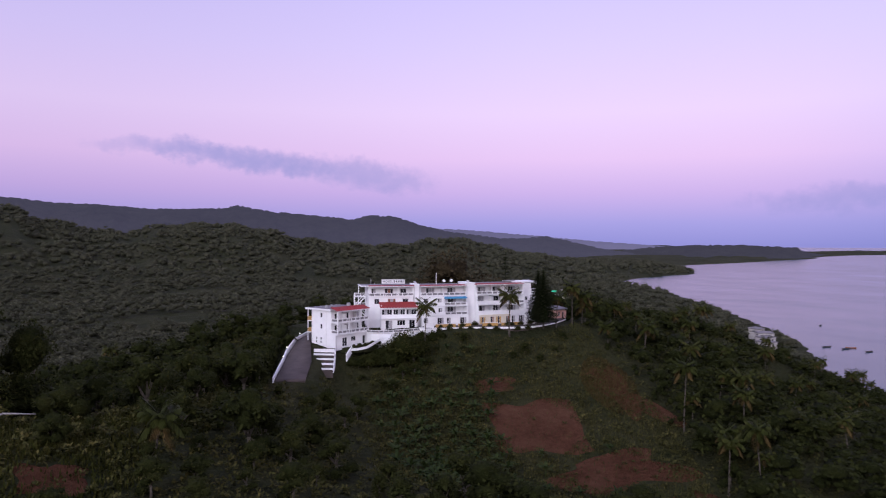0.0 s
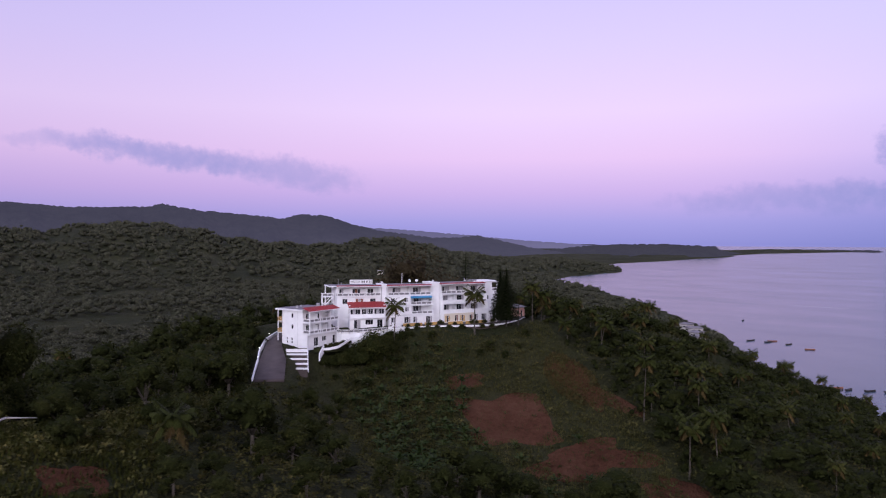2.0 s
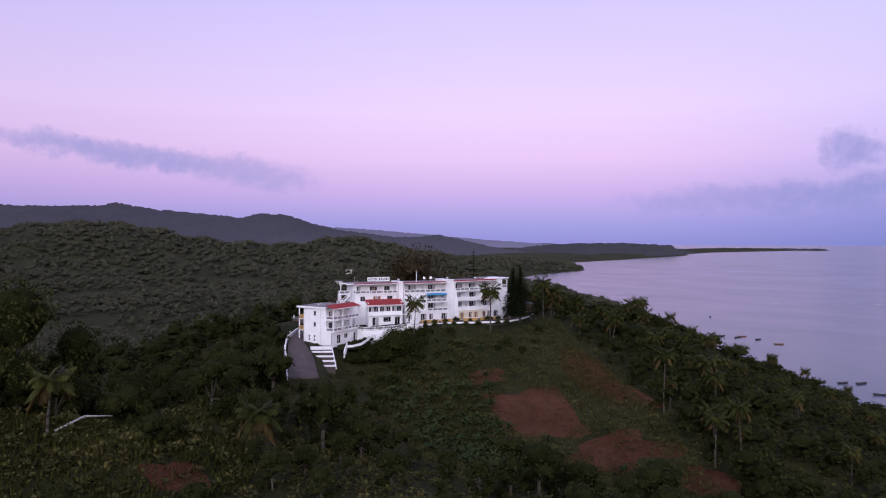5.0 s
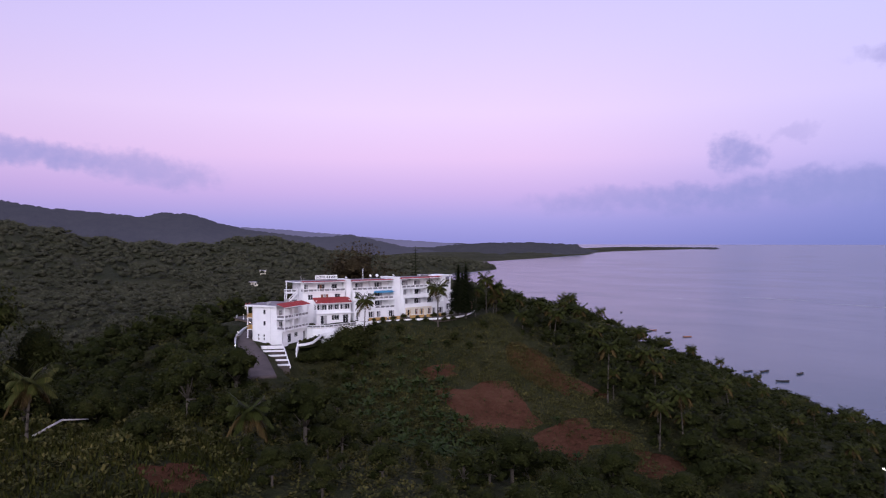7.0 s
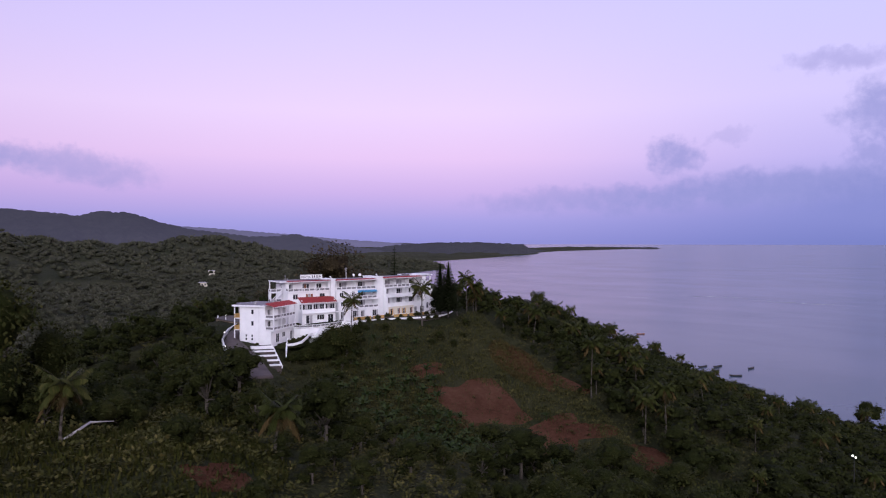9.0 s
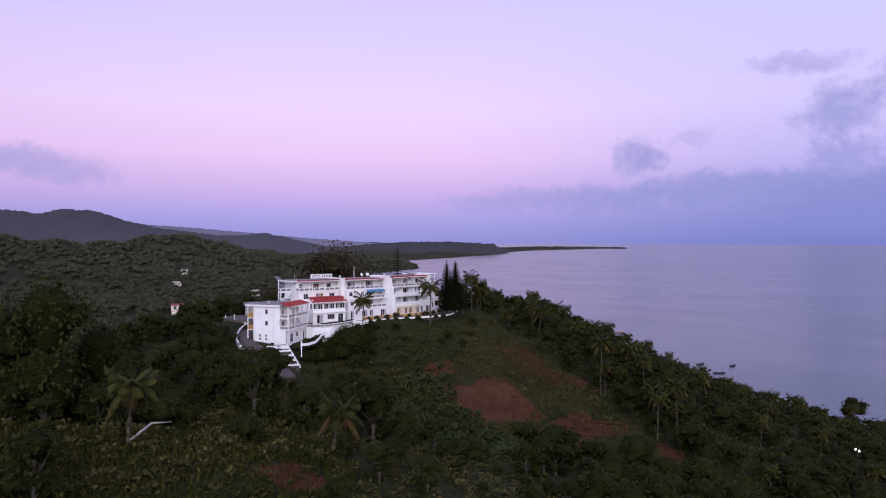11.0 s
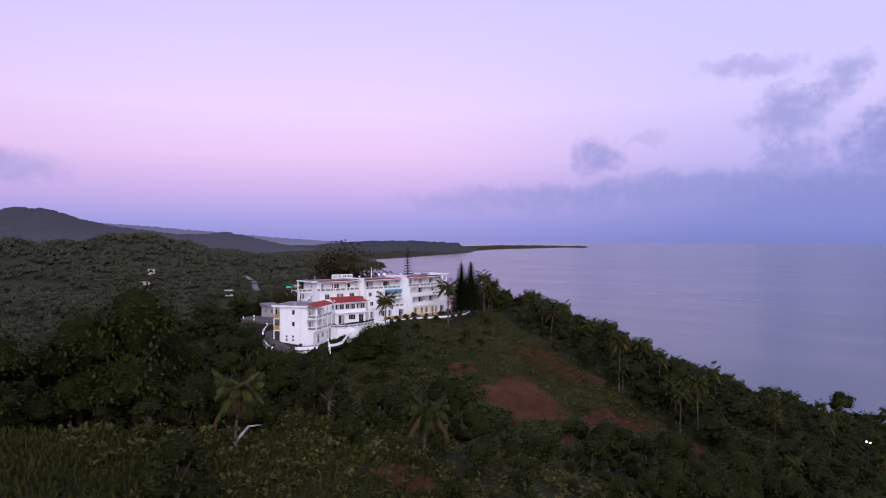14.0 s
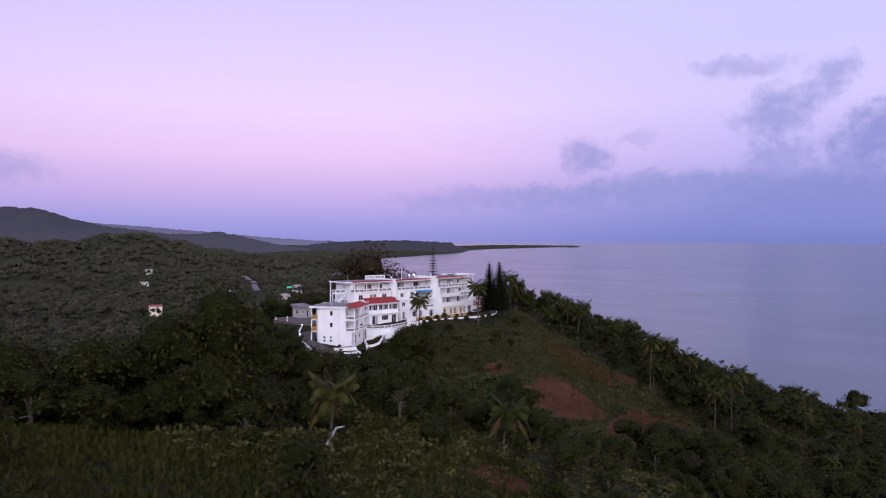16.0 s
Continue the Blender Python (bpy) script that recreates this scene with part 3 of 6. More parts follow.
def west_wing():
    """The wing at the head of the drive: local x runs along the balconies, local y along the plain end wall."""
    w = thing("hotel_wing", (0.2, 0.7, 0), 45, "white three-storey hotel wing with corner balconies and red eave roof", "building", "hotel buildings")
    W, D, Z0, ZR = 11.0, 9.6, -0.9, 9.0
    fl = [-0.2, 3.1, 6.0]
    end = side(0, D, -90)
    # End wall: outer face looks west; its own x runs from the back to the front corner.
    holes = [(3.2, 7.0, 3.95, 8.2, 1), (3.2, 4.15, 3.95, 5.35, 1), (1.55, 0.5, 2.1, 1.15, 1), (1.55, 1.35, 2.1, 2.0, 1), (3.2, 0.5, 3.75, 1.15, 1), (3.2, 1.35, 3.75, 2.0, 1)]
    front(w, end, 0, D - 2.4, Z0, ZR, holes)
    front(w, end, D - 2.4, D - 0.6, Z0, fl[1] - 0.16, [])
    # Recessed room front behind the balconies, and the ground floor front.
    rooms = [(1.0 + 3.5 * i, f + 0.05, 2.6 + 3.5 * i, f + 2.1, 2, (GLASS, CURTAIN) if (i + j) % 2 else (GLASS, GLASS)) for j, f in enumerate(fl[1:]) for i in range(3)]
    front(w, side(0.22, 2.4, 0), 0.0, W - 0.22, fl[1] - 0.16, ZR, rooms)
    front(w, side(0, 0.6, 0), 0, W, Z0, fl[1] - 0.16, [(2.2, -0.1, 3.9, 2.1, 2), (5.3, 0.9, 6.9, 2.1, 2), (9.4, -0.2, 10.4, 2.0, 1)])
    front(w, side(W, D, 180), 0, W, Z0, ZR, [(1.5, 4.2, 2.7, 5.4, 2), (6.5, 4.2, 7.7, 5.4, 2), (1.5, 7.0, 2.7, 8.2, 2), (6.5, 7.0, 7.7, 8.2, 2)])
    front(w, side(W, 2.4, 90), 0.22, D - 2.62, Z0, ZR, [])
    part("party_wall", Lump().box(W, 0.6, Z0, W + 0.22, 2.4, fl[1] - 0.16).mesh("wall", WHITE), w)
    slab(w, None, rect(0.23, 2.64, W - 0.02, D - 0.24), Z0, Z0 + 0.2, ROOM, "floor")
    for f in fl[1:]:
        slab(w, None, rect(0.24, 2.64, W - 0.02, D - 0.24), f - 0.15, f, ROOM, "floor")
        b = slab(w, None, rect(-0.06, -0.06, W, 2.38), f - 0.16, f + 0.02, WHITE, "balcony")
        rail(b, None, [(0.06, 2.3), (0.06, 0.06), (W - 0.1, 0.06)], f)
        for x in (0.06, 3.95, 7.75, W - 0.15):
            part("column", Lump().box(x - 0.13, -0.06, f + 0.02, x + 0.13, 0.2, f + 2.78 if f == fl[1] else ZR).mesh("column", WHITE), w)
        for x in (3.95, 7.75):
            part("divider", Lump().box(x - 0.08, 1.0, f + 0.02, x + 0.08, 2.37, f + 2.1).mesh("divider", WHITE), w)
        # Ochre balconies on the yard side.
        b2 = slab(w, None, rect(0.02, D + 0.02, 4.0, D + 1.6), f - 0.16, f + 0.02, WHITE, "balcony")
        rail(b2, None, [(0.1, D + 0.1), (0.1, D + 1.5), (3.9, D + 1.5), (3.9, D + 0.1)], f, 0.95, OCHRE, 0.12, fill=False)
    for x in (0.12, 3.88):
        part("column", Lump().box(x - 0.11, D + 1.38, Z0, x + 0.11, D + 1.6, ZR).mesh("column", WHITE), w)
    roof = slab(w, None, rect(-0.5, 2.1, W + 0.3, D + 1.9), ZR, ZR + 0.3, WHITE, "roof", "flat white roof slab with dark deck")
    slab(roof, None, rect(-0.2, 2.5, W + 0.1, D + 1.6), ZR + 0.304, ZR + 0.33, GREY, "roof_deck")
    tile_roof(w, -0.5, W + 0.1, -0.55, 2.1, ZR - 0.1, ZR + 0.7)
    part("drainpipe", Lump().tube((-0.06, 4.1, Z0), (-0.06, 4.1, ZR), 0.06, 0.06, 6).mesh("pipe", FRAME), w)
    for x, y, r, h in ((2.2, 6.5, 0.35, 0.6), (5.5, 8.2, 0.25, 0.5), (8.8, 5.2, 0.55, 0.9)):
        part("roof_vent", Lump().tube((x, y, ZR + 0.33), (x, y, ZR + 0.33 + h), r, r * 0.9, 10).mesh("vent", METAL), w)
    part("fascia", Lump().box(-0.52, 2.1, ZR - 0.12, -0.3, D + 1.9, ZR - 0.004).mesh("fascia", WHITE), w)
    return w


def tile_roof(parent, x0, x1, y0, y1, z0, z1, thick=0.12, label="red corrugated lean-to roof"):
    """A sloping red roof with shallow ribs along the fall."""
    lump = Lump().add([(x0, y0, z0), (x1, y0, z0), (x1, y1, z1), (x0, y1, z1), (x0, y0, z0 + thick), (x1, y0, z0 + thick), (x1, y1, z1 + thick), (x0, y1, z1 + thick)],
                      [(0, 3, 2, 1), (4, 5, 6, 7), (0, 1, 5, 4), (1, 2, 6, 5), (2, 3, 7, 6), (3, 0, 4, 7)])
    n = int((x1 - x0) / 0.35)
    for i in range(n + 1):
        x = x0 + 0.04 + (x1 - x0 - 0.08) * i / n
        lump.beam((x, y0, z0 + thick + 0.02), (x, y1, z1 + thick + 0.02), 0.07, 0.05)
    r = part("roof", lump.mesh("red_roof", RED), parent, label)
    part("gutter", Lump().beam((x0, y0 - 0.05, z0 + 0.03), (x1, y0 - 0.05, z0 + 0.03), 0.12, 0.16).mesh("gutter", WHITE), r)
    return r


def main_block():
    """The block with the roof sign and the glazed restaurant in front."""
    w = thing("hotel_block", (8.2, 16.2, 0), 6, "white four-storey hotel block with glazed restaurant and red roofs", "building", "hotel buildings")
    W, D, Z0, ZR = 12.3, 9.0, 0.0, 14.0
    front(w, side(0, 1.6, 0), 0, W, 11.2, ZR, [(0.9, 11.35, 2.1, 13.4, 2, (GLASS, CURTAIN)), (4.6, 11.35, 6.9, 13.4, 3, (GLASS, WOOD, GLASS)), (8.9, 11.35, 10.6, 13.4, 2, (GLASS, GLASS))])
    front(w, side(0, 0, 0), 0, W, Z0, 11.2, [(1.5, 9.3, 2.9, 10.75, 2), (5.2, 9.2, 7.4, 10.75, 3, (WOOD, CURTAIN, WOOD)), (9.3, 9.3, 10.9, 10.75, 2)])
    front(w, side(0, D, -90), 0, D - 1.8, 11.2, ZR, [(3.6, 12.2, 4.3, 13.3, 1)])
    front(w, side(0, D, -90), 0, D - 0.02, Z0, 11.2, [(3.6, 9.4, 4.3, 10.5, 1), (5.2, 6.3, 6.2, 7.6, 1)])
    front(w, side(W, D, 180), 0, W, Z0, ZR, [(2 + 3.2 * i, 6.3 + 2.8 * j, 3.2 + 3.2 * i, 7.5 + 2.8 * j, 2) for i in range(3) for j in range(3)])
    front(w, side(W, 0.22, 90), 0, D - 0.44, Z0, ZR, [])
    for f in (2.7, 5.7, 8.6):
        slab(w, None, rect(0.24, 0.24, W - 0.02, D - 0.24), f - 0.15, f, ROOM, "floor")
    b = slab(w, None, rect(-0.05, -0.25, W + 0.1, 1.58), 11.2, 11.36, WHITE, "balcony")
    rail(b, None, [(0.03, 1.5), (0.03, -0.15), (W, -0.15)], 11.36, 0.9)
    for x in (0.03, 4.0, 8.1, W - 0.05):
        part("column", Lump().box(x - 0.12, -0.25, 11.36, x + 0.12, -0.03, ZR).mesh("column", WHITE), w)
    roof = slab(w, None, rect(-2.0, 0.9, W + 0.15, D + 0.4), ZR, ZR + 0.28, WHITE, "roof", "flat white roof slab with dark deck")
    slab(roof, None, rect(-1.7, 1.9, W, D + 0.1), ZR + 0.284, ZR + 0.31, GREY, "roof_deck")
    tile_roof(w, -0.05, W + 0.15, -0.65, 1.2, ZR + 0.1, ZR + 0.3)
    part("column", Lump().box(-1.9, D - 0.2, 5.7, -1.65, D + 0.05, ZR).mesh("column", WHITE), w)
    for x, y, h in ((1.2, 5.0, 1.6), (10.6, 4.2, 0.7), (2.4, 6.5, 0.6)):
        part("roof_pipe", Lump().tube((x, y, ZR + 0.3), (x, y, ZR + 0.3 + h), 0.09, 0.06, 6).mesh("pipe", METAL), w)
    # Restaurant: two storeys in front, with a band of windows under a red roof.
    R0, R1, Y0 = 3.0, 12.9, -2.55
    face = side(0, Y0, 0)
    bays = [(R0 + 0.2, 6.6, R0 + 3.0, 8.05, 4), (R0 + 3.35, 6.6, R0 + 6.55, 8.05, 5), (R0 + 6.9, 6.6, R1 - 0.2, 8.05, 4)]
    bays = [(*q, tuple((GLASS, GLASS, CURTAIN) if i % 2 else (GLASS, CURTAIN, GLASS))) for i, q in enumerate(bays)]
    low = [(R0 + 1.2, 2.75, R0 + 3.1, 5.1, 2, (GLASS, CURTAIN)), (R0 + 4.4, 3.7, R0 + 6.6, 5.1, 3), (R0 + 7.7, 2.75, R1 - 0.6, 5.1, 2)]
    front(w, face, R0, R1, 5.9, 8.5, bays)
    front(w, face, R0, R1, 1.0, 5.9, low)
    front(w, side(R0, -0.02, -90), 0.0, -Y0 - 0.24, 1.0, 9.2, [(0.5, 6.6, 2.0, 8.05, 3)])
    front(w, side(R1, Y0 + 0.22, 90), 0.0, -Y0 - 0.24, 1.0, 9.2, [(0.4, 6.6, 2.0, 8.05, 3)])
    ledge = slab(w, None, rect(R0 - 0.15, Y0 - 0.55, R1 + 0.9, Y0 - 0.004), 5.55, 5.75, WHITE, "ledge")
    slab(w, None, rect(R0 + 0.24, Y0 + 0.24, R1 - 0.24, -0.02), 5.6, 5.75, ROOM, "floor")
    slab(w, None, rect(R0 + 0.24, Y0 + 0.24, R1 - 0.24, -0.02), 2.55, 2.7, ROOM, "floor")
    tile_roof(w, R0 - 0.3, R1 + 0.3, Y0 - 0.6, -0.05, 8.4, 9.75)
    return w


def outside_stair():
    """A white flight of steps with landings on posts beside the main block."""
    s = thing("outside_stair", (5.2, 19.6, 0), 6, "white concrete outside staircase with railed landings on posts", "staircase")
    for z, pts in ((8.3, rect(-0.9, 0, 2.4, 1.6)), (11.0, rect(-0.9, 0, 2.4, 1.6))):
        ld = slab(s, None, pts, z, z + 0.18, WHITE, "landing")
        rail(ld, None, [(2.3, 0.08), (-0.8, 0.08), (-0.8, 1.5)], z + 0.18, 0.95)
    for z0, z1, xa, xb in ((8.48, 11.1, -0.6, 2.1), (5.7, 8.4, 2.1, -0.6)):
        fl = Lump()
        for i in range(12):
            fl.box(*sorted((xa + (xb - xa) * i / 12, xa + (xb - xa) * (i + 1) / 12))[:1], -0.9, z0 + (z1 - z0) * (i + 0.4) / 12, sorted((xa + (xb - xa) * i / 12, xa + (xb - xa) * (i + 1) / 12))[1], -0.02, z0 + (z1 - z0) * (i + 1) / 12)
        fl.beam((xa, -0.92, z0 + 0.95), (xb, -0.92, z1 + 0.95), 0.12, 0.14).beam((xa, -0.92, z0 + 0.1), (xb, -0.92, z1 + 0.1), 0.12, 0.3)
        part("flight", fl.mesh("flight", WHITE), s)
    for x, y in ((-0.8, 0.05), (-0.8, 1.5), (2.3, 0.05), (-0.8, -0.9), (2.2, -0.9)):
        part("post", Lump().box(x - 0.1, y - 0.1, 1.0, x + 0.1, y + 0.1, 12.1 if y >= 0 else 9.4).mesh("post", WHITE), s)
    return s


def stepped_block(name, at, turn, W, label, spec, Z0, ZR, seed):
    """A block with a column of balconies on every floor; spec rows: floor z, how far it stands out, kinds of bays."""
    rng = random.Random(seed)
    w = thing(name, at, turn, label, "building", "hotel buildings")
    D = 8.5
    part("party_wall", Lump().box(0, 0.3, Z0, 0.22, D, ZR).mesh("wall", WHITE), w)
    part("party_wall", Lump().box(W - 0.22, 0.3, Z0, W, D, ZR).mesh("wall", WHITE), w)
    front(w, side(W - 0.22, D, 180), 0, W - 0.44, Z0, ZR, [(1.4 + 3 * i, 6.4 + 2.75 * j, 2.6 + 3 * i, 7.6 + 2.75 * j, 2) for i in range(int(W / 3) - 1) for j in range(3)])
    zs = [s[0] for s in spec] + [ZR]
    for n, (f, out, bays) in enumerate(spec):
        top = zs[n + 1]
        edge = -out
        slab(w, None, rect(0.24, 2.0, W - 0.24, D - 0.24), f - 0.15, f, ROOM, "floor")
        width = (W - 0.44) / len(bays)
        for i, kind in enumerate(bays):
            x0, x1 = 0.22 + i * width, 0.22 + (i + 1) * width
            back = 1.7 if kind in "rps" else -out + 0.02
            holes = []
            mid = (x0 + x1) / 2
            if kind in "rp":
                a = rng.uniform(-0.3, 0.3)
                holes = [(mid - 1.25 + a, f + 0.05, mid + 1.25 + a, f + 2.15, 3, (GLASS, CURTAIN, CURTAIN) if rng.random() < 0.5 else (GLASS, GLASS, CURTAIN))]
            elif kind == "g":
                holes = [(x0 + 0.4, f + 0.05, x0 + 1.6, f + 2.15, 2, (GLASS, CURTAIN)), (x1 - 2.3, f + 0.05, x1 - 0.4, f + 2.15, 3, (GLASS, GLASS, CURTAIN))]
            elif kind == "y":
                holes = [(x0 + 0.4, f + 0.05, x0 + 2.1, f + 2.1, 3, (OCHRE, GLASS, OCHRE)), (x1 - 1.4, f + 0.05, x1 - 0.3, f + 2.1, 2, (GLASS, WOOD))]
            elif kind == "w":
                holes = [(x0 + 0.7, f + 0.9, x0 + 1.9, f + 2.1, 2), (x1 - 1.9, f + 0.9, x1 - 0.7, f + 2.1, 2, (GLASS, CURTAIN))]
            elif kind == "s":
                holes = [(mid - 1.9, f + 0.05, mid - 0.2, f + 2.15, 2, (CURTAIN, GLASS)), (mid + 0.5, f + 0.9, mid + 1.7, f + 2.1, 2, (CURTAIN, GLASS))]
            front(w, side(0, back, 0), x0, x1, f, top - 0.16 if n < len(spec) - 1 else ZR, holes, CREAM if kind == "y" else None)
            if kind in "rps" and f > zs[0] + 1:
                b = slab(w, None, rect(x0, edge, x1, 1.68), f - 0.16, f + 0.02, WHITE, "balcony")
                if kind == "p":
                    part("parapet", Lump().box(x0, edge, f + 0.024, x1, edge + 0.14, f + 1.0).mesh("parapet", WHITE), b)
                else:
                    rail(b, None, [(x0 + 0.1, edge + 0.1), (x1 - 0.1, edge + 0.1)], f, 0.9)
            elif kind in "wgy" and f > zs[0] + 1:
                slab(w, None, rect(x0, edge + 0.26, x1, 1.9), f - 0.16, f - 0.004, WHITE, "floor_edge")
            if i:
                part("divider", Lump().box(x0 - 0.1, max(edge, -0.2) + 0.3, f + 0.03, x0 + 0.1, 1.66, top - 0.17).mesh("divider", WHITE), w)
    # Fin walls that carry the outer ends of the balconies.
    far = max(s[1] for s in spec)
    for x in (0.02, W - 0.2):
        fin = Lump()
        for n, (f, out, bays) in enumerate(spec):
            fin.box(x, -out, f if n else Z0, x + 0.18, 0.3, zs[n + 1] if n < len(spec) - 1 else ZR)
        part("fin_wall", fin.mesh("fin_wall", WHITE), w)
    roof = slab(w, None, rect(-0.02, 1.2, W + 0.02, D + 0.3), ZR, ZR + 0.28, WHITE, "roof", "flat white roof slab with dark deck")
    slab(roof, None, rect(0.2, 2.0, W - 0.2, D), ZR + 0.284, ZR + 0.31, GREY, "roof_deck")
    tile_roof(w, 0.0, W, -spec[-1][1] - 0.4, 1.4, ZR + 0.05, ZR + 0.26)
    return w


def pillar(at, turn, wide, deep, top):
    """A white service shaft between two blocks, with a curled cap."""
    p = thing("service_shaft", at, turn, "white rendered shaft between two hotel blocks", "building", "hotel buildings")
    part("shaft", Lump().box(0, 0, 1.5, wide, deep, top).mesh("shaft", WHITE), p)
    part("cap", Lump().box(-0.12, -0.12, top, wide + 0.12, deep + 0.12, top + 0.2).mesh("cap", WHITE), p)
    part("vent_hood", Lump().tube((wide * 0.3, 0.8, top + 0.2), (wide * 0.3, 0.8, top + 0.75), 0.16, 0.16).tube((wide * 0.3, 0.8, top + 0.72), (wide * 0.3 - 0.5, 0.5, top + 0.8), 0.16, 0.2).mesh("hood", FRAME, True), p)
    return p


def east_tower():
    """The end of the hotel with an open roof room."""
    w = thing("hotel_end", (53.4, 27.6, 0), 17, "white end block of the hotel with an open belvedere", "building", "hotel buildings")
    front(w, side(0, 0, 0), 0, 5.2, 1.5, 11.6, [(3.4, 4.0, 4.4, 5.8, 2), (1.0, 9.2, 2.0, 10.4, 2)])
    front(w, side(5.2, 0.22, 90), 0, 6.5, 1.5, 11.6, [(2.0, 6.5, 3.4, 7.8, 2), (2.0, 9.2, 3.4, 10.4, 2)])
    front(w, side(5.2, 7.0, 180), 0, 5.2, 1.5, 14.3, [])
    slab(w, None, rect(0.02, 0.24, 4.96, 6.7), 11.4, 11.6, ROOM, "floor")
    front(w, side(0, 0, 0), 0, 3.1, 11.6, 14.3, [])
    part("wall", Lump().box(2.9, 0.24, 11.6, 3.1, 3.4, 14.3).mesh("wall", WHITE), w)
    for x, y in ((5.05, 0.12), (5.05, 3.3), (5.05, 6.6)):
        part("column", Lump().box(x - 0.12, y - 0.12, 11.6, x + 0.12, y + 0.12, 14.3).mesh("column", WHITE), w)
    rail(w, None, [(3.2, 0.12), (5.05, 0.12), (5.05, 6.6)], 11.6, 0.95)
    slab(w, None, rect(-2.6, -0.4, 5.6, 7.2), 14.6, 14.85, WHITE, "roof", "flat white roof with overhang")
    part("roof_curb", Lump().box(-2.2, 0.2, 14.304, 4.9, 6.8, 14.6).mesh("curb", WHITE), w)
    for f, o in ((3.2, 2.6), (6.2, 2.0), (9.0, 1.2)):
        b = slab(w, None, rect(5.22, 0.4, 5.22 + o, 6.4), f - 0.16, f, WHITE, "balcony")
        part("parapet", Lump().box(5.22 + o - 0.15, 0.4, f + 0.004, 5.22 + o, 6.4, f + 1.0).box(5.22, 0.4, f + 0.004, 5.22 + o - 0.15, 0.55, f + 1.0).mesh("parapet", WHITE), b)
    return w


west_wing()
main_block()
outside_stair()
pillar((20.75, 17.2, 0), 8, 1.35, 6.0, 14.5)
stepped_block("hotel_block", (22.2, 18.0, 0), 10, 13.6, "white four-storey hotel block with tiered balconies and a blue awning",
              [(3.3, 2.4, "gg"), (6.0, 1.9, "wr"), (8.6, 1.2, "wr"), (11.3, 0.5, "rr")], 1.5, 14.0, 3)
pillar((35.9, 20.3, 0), 13, 2.3, 7.0, 14.7)
stepped_block("hotel_block", (38.3, 21.0, 0), 17, 15.6, "white four-storey hotel block with solid balcony parapets and ochre doors",
              [(3.2, 2.2, "yyg"), (6.0, 2.0, "ppp"), (8.7, 1.3, "pps"), (11.4, 0.5, "rrr")], 1.5, 14.2, 5)
east_tower()


def awning():
    a = thing("awning", (28.8, 18.0, 0), 10, "bright blue fabric awning over a hotel balcony", "awning")
    lump = Lump().add([(0, 0, 10.85), (7.2, 0, 10.85), (7.2, 1.9, 11.2), (0, 1.9, 11.2), (0, 0, 10.9), (7.2, 0, 10.9), (7.2, 1.9, 11.25), (0, 1.9, 11.25)],
                      [(0, 3, 2, 1), (4, 5, 6, 7), (0, 1, 5, 4), (1, 2, 6, 5), (2, 3, 7, 6), (3, 0, 4, 7)])
    lump.box(0, -0.03, 10.55, 7.2, 0.0, 10.9)
    part("cloth", lump.mesh("cloth", BLUE), a)
    for x in (0.1, 3.6, 7.1):
        part("arm", Lump().beam((x, 0.1, 10.8), (x, 1.9, 10.9), 0.05, 0.05).mesh("arm", METAL), a)


awning()


def roof_sign():
    s = thing("roof_sign", (11.7, 16.3, 0), 2, "white rooftop sign board with dark lettering on a frame", "sign")
    part("board", Lump().box(0, 0, 14.95, 6.2, 0.12, 16.0).mesh("board", WHITE), s)
    part("frame", Lump().box(-0.06, -0.03, 14.9, 6.26, 0.15, 14.95).box(-0.06, -0.03, 16.0, 6.26, 0.15, 16.06).box(-0.06, -0.03, 14.95, 0, 0.15, 16.0).box(6.2, -0.03, 14.95, 6.26, 0.15, 16.0).mesh("frame", FRAME), s)
    for x in (0.4, 3.1, 5.8):
        part("strut", Lump().beam((x, 0.15, 15.8), (x, 1.3, 14.3), 0.08, 0.08).mesh("strut", METAL), s)
    cu = bpy.data.curves.new("letters", "FONT")
    cu.body, cu.size, cu.extrude, cu.align_x = "HOTEL", 0.86, 0.02, "CENTER"
    ob = part("letters", cu, s, "dark capital letters", pose(1.6, -0.03, 15.18, 90))
    cu.materials.append(BLACK)
    for i, (x, wd) in enumerate(((3.25, 0.5), (3.85, 0.5), (4.5, 0.32), (4.9, 0.32), (5.3, 0.4), (5.78, 0.3))):
        part("letter_bar", Lump().box(x, -0.03, 15.2, x + wd * 0.6, -0.004, 15.8).mesh("bar", BLACK), s)


roof_sign()


def dish(at, turn):
    d = thing("satellite_dish", at, turn, "small white satellite dish on a roof mast", "satellite dish", "roof dishes")
    part("mast", Lump().tube((0, 0, 0), (0, 0, 0.9), 0.05, 0.05, 6).mesh("mast", METAL), d)
    v, f, n = [], [], 14
    for r, z in ((0.0, 0.0), (0.27, 0.05), (0.45, 0.15), (0.45, 0.18), (0.27, 0.08), (0.0, 0.03)):
        v += [(r * math.cos(6.2832 * i / n), r * math.sin(6.2832 * i / n), z) for i in range(n)]
    f = [(j * n + i, j * n + (i + 1) % n, (j + 1) * n + (i + 1) % n, (j + 1) * n + i) for j in range(5) for i in range(n)]
    b = part("bowl", mesh_of("bowl", v, f, WHITE, True), d, m=pose(0, 0, 1.0, 65, 0, 0))
    part("feed_arm", Lump().beam((0, -0.5, 0.15), (0, 0, 0.65), 0.04, 0.04).mesh("arm", METAL), b)


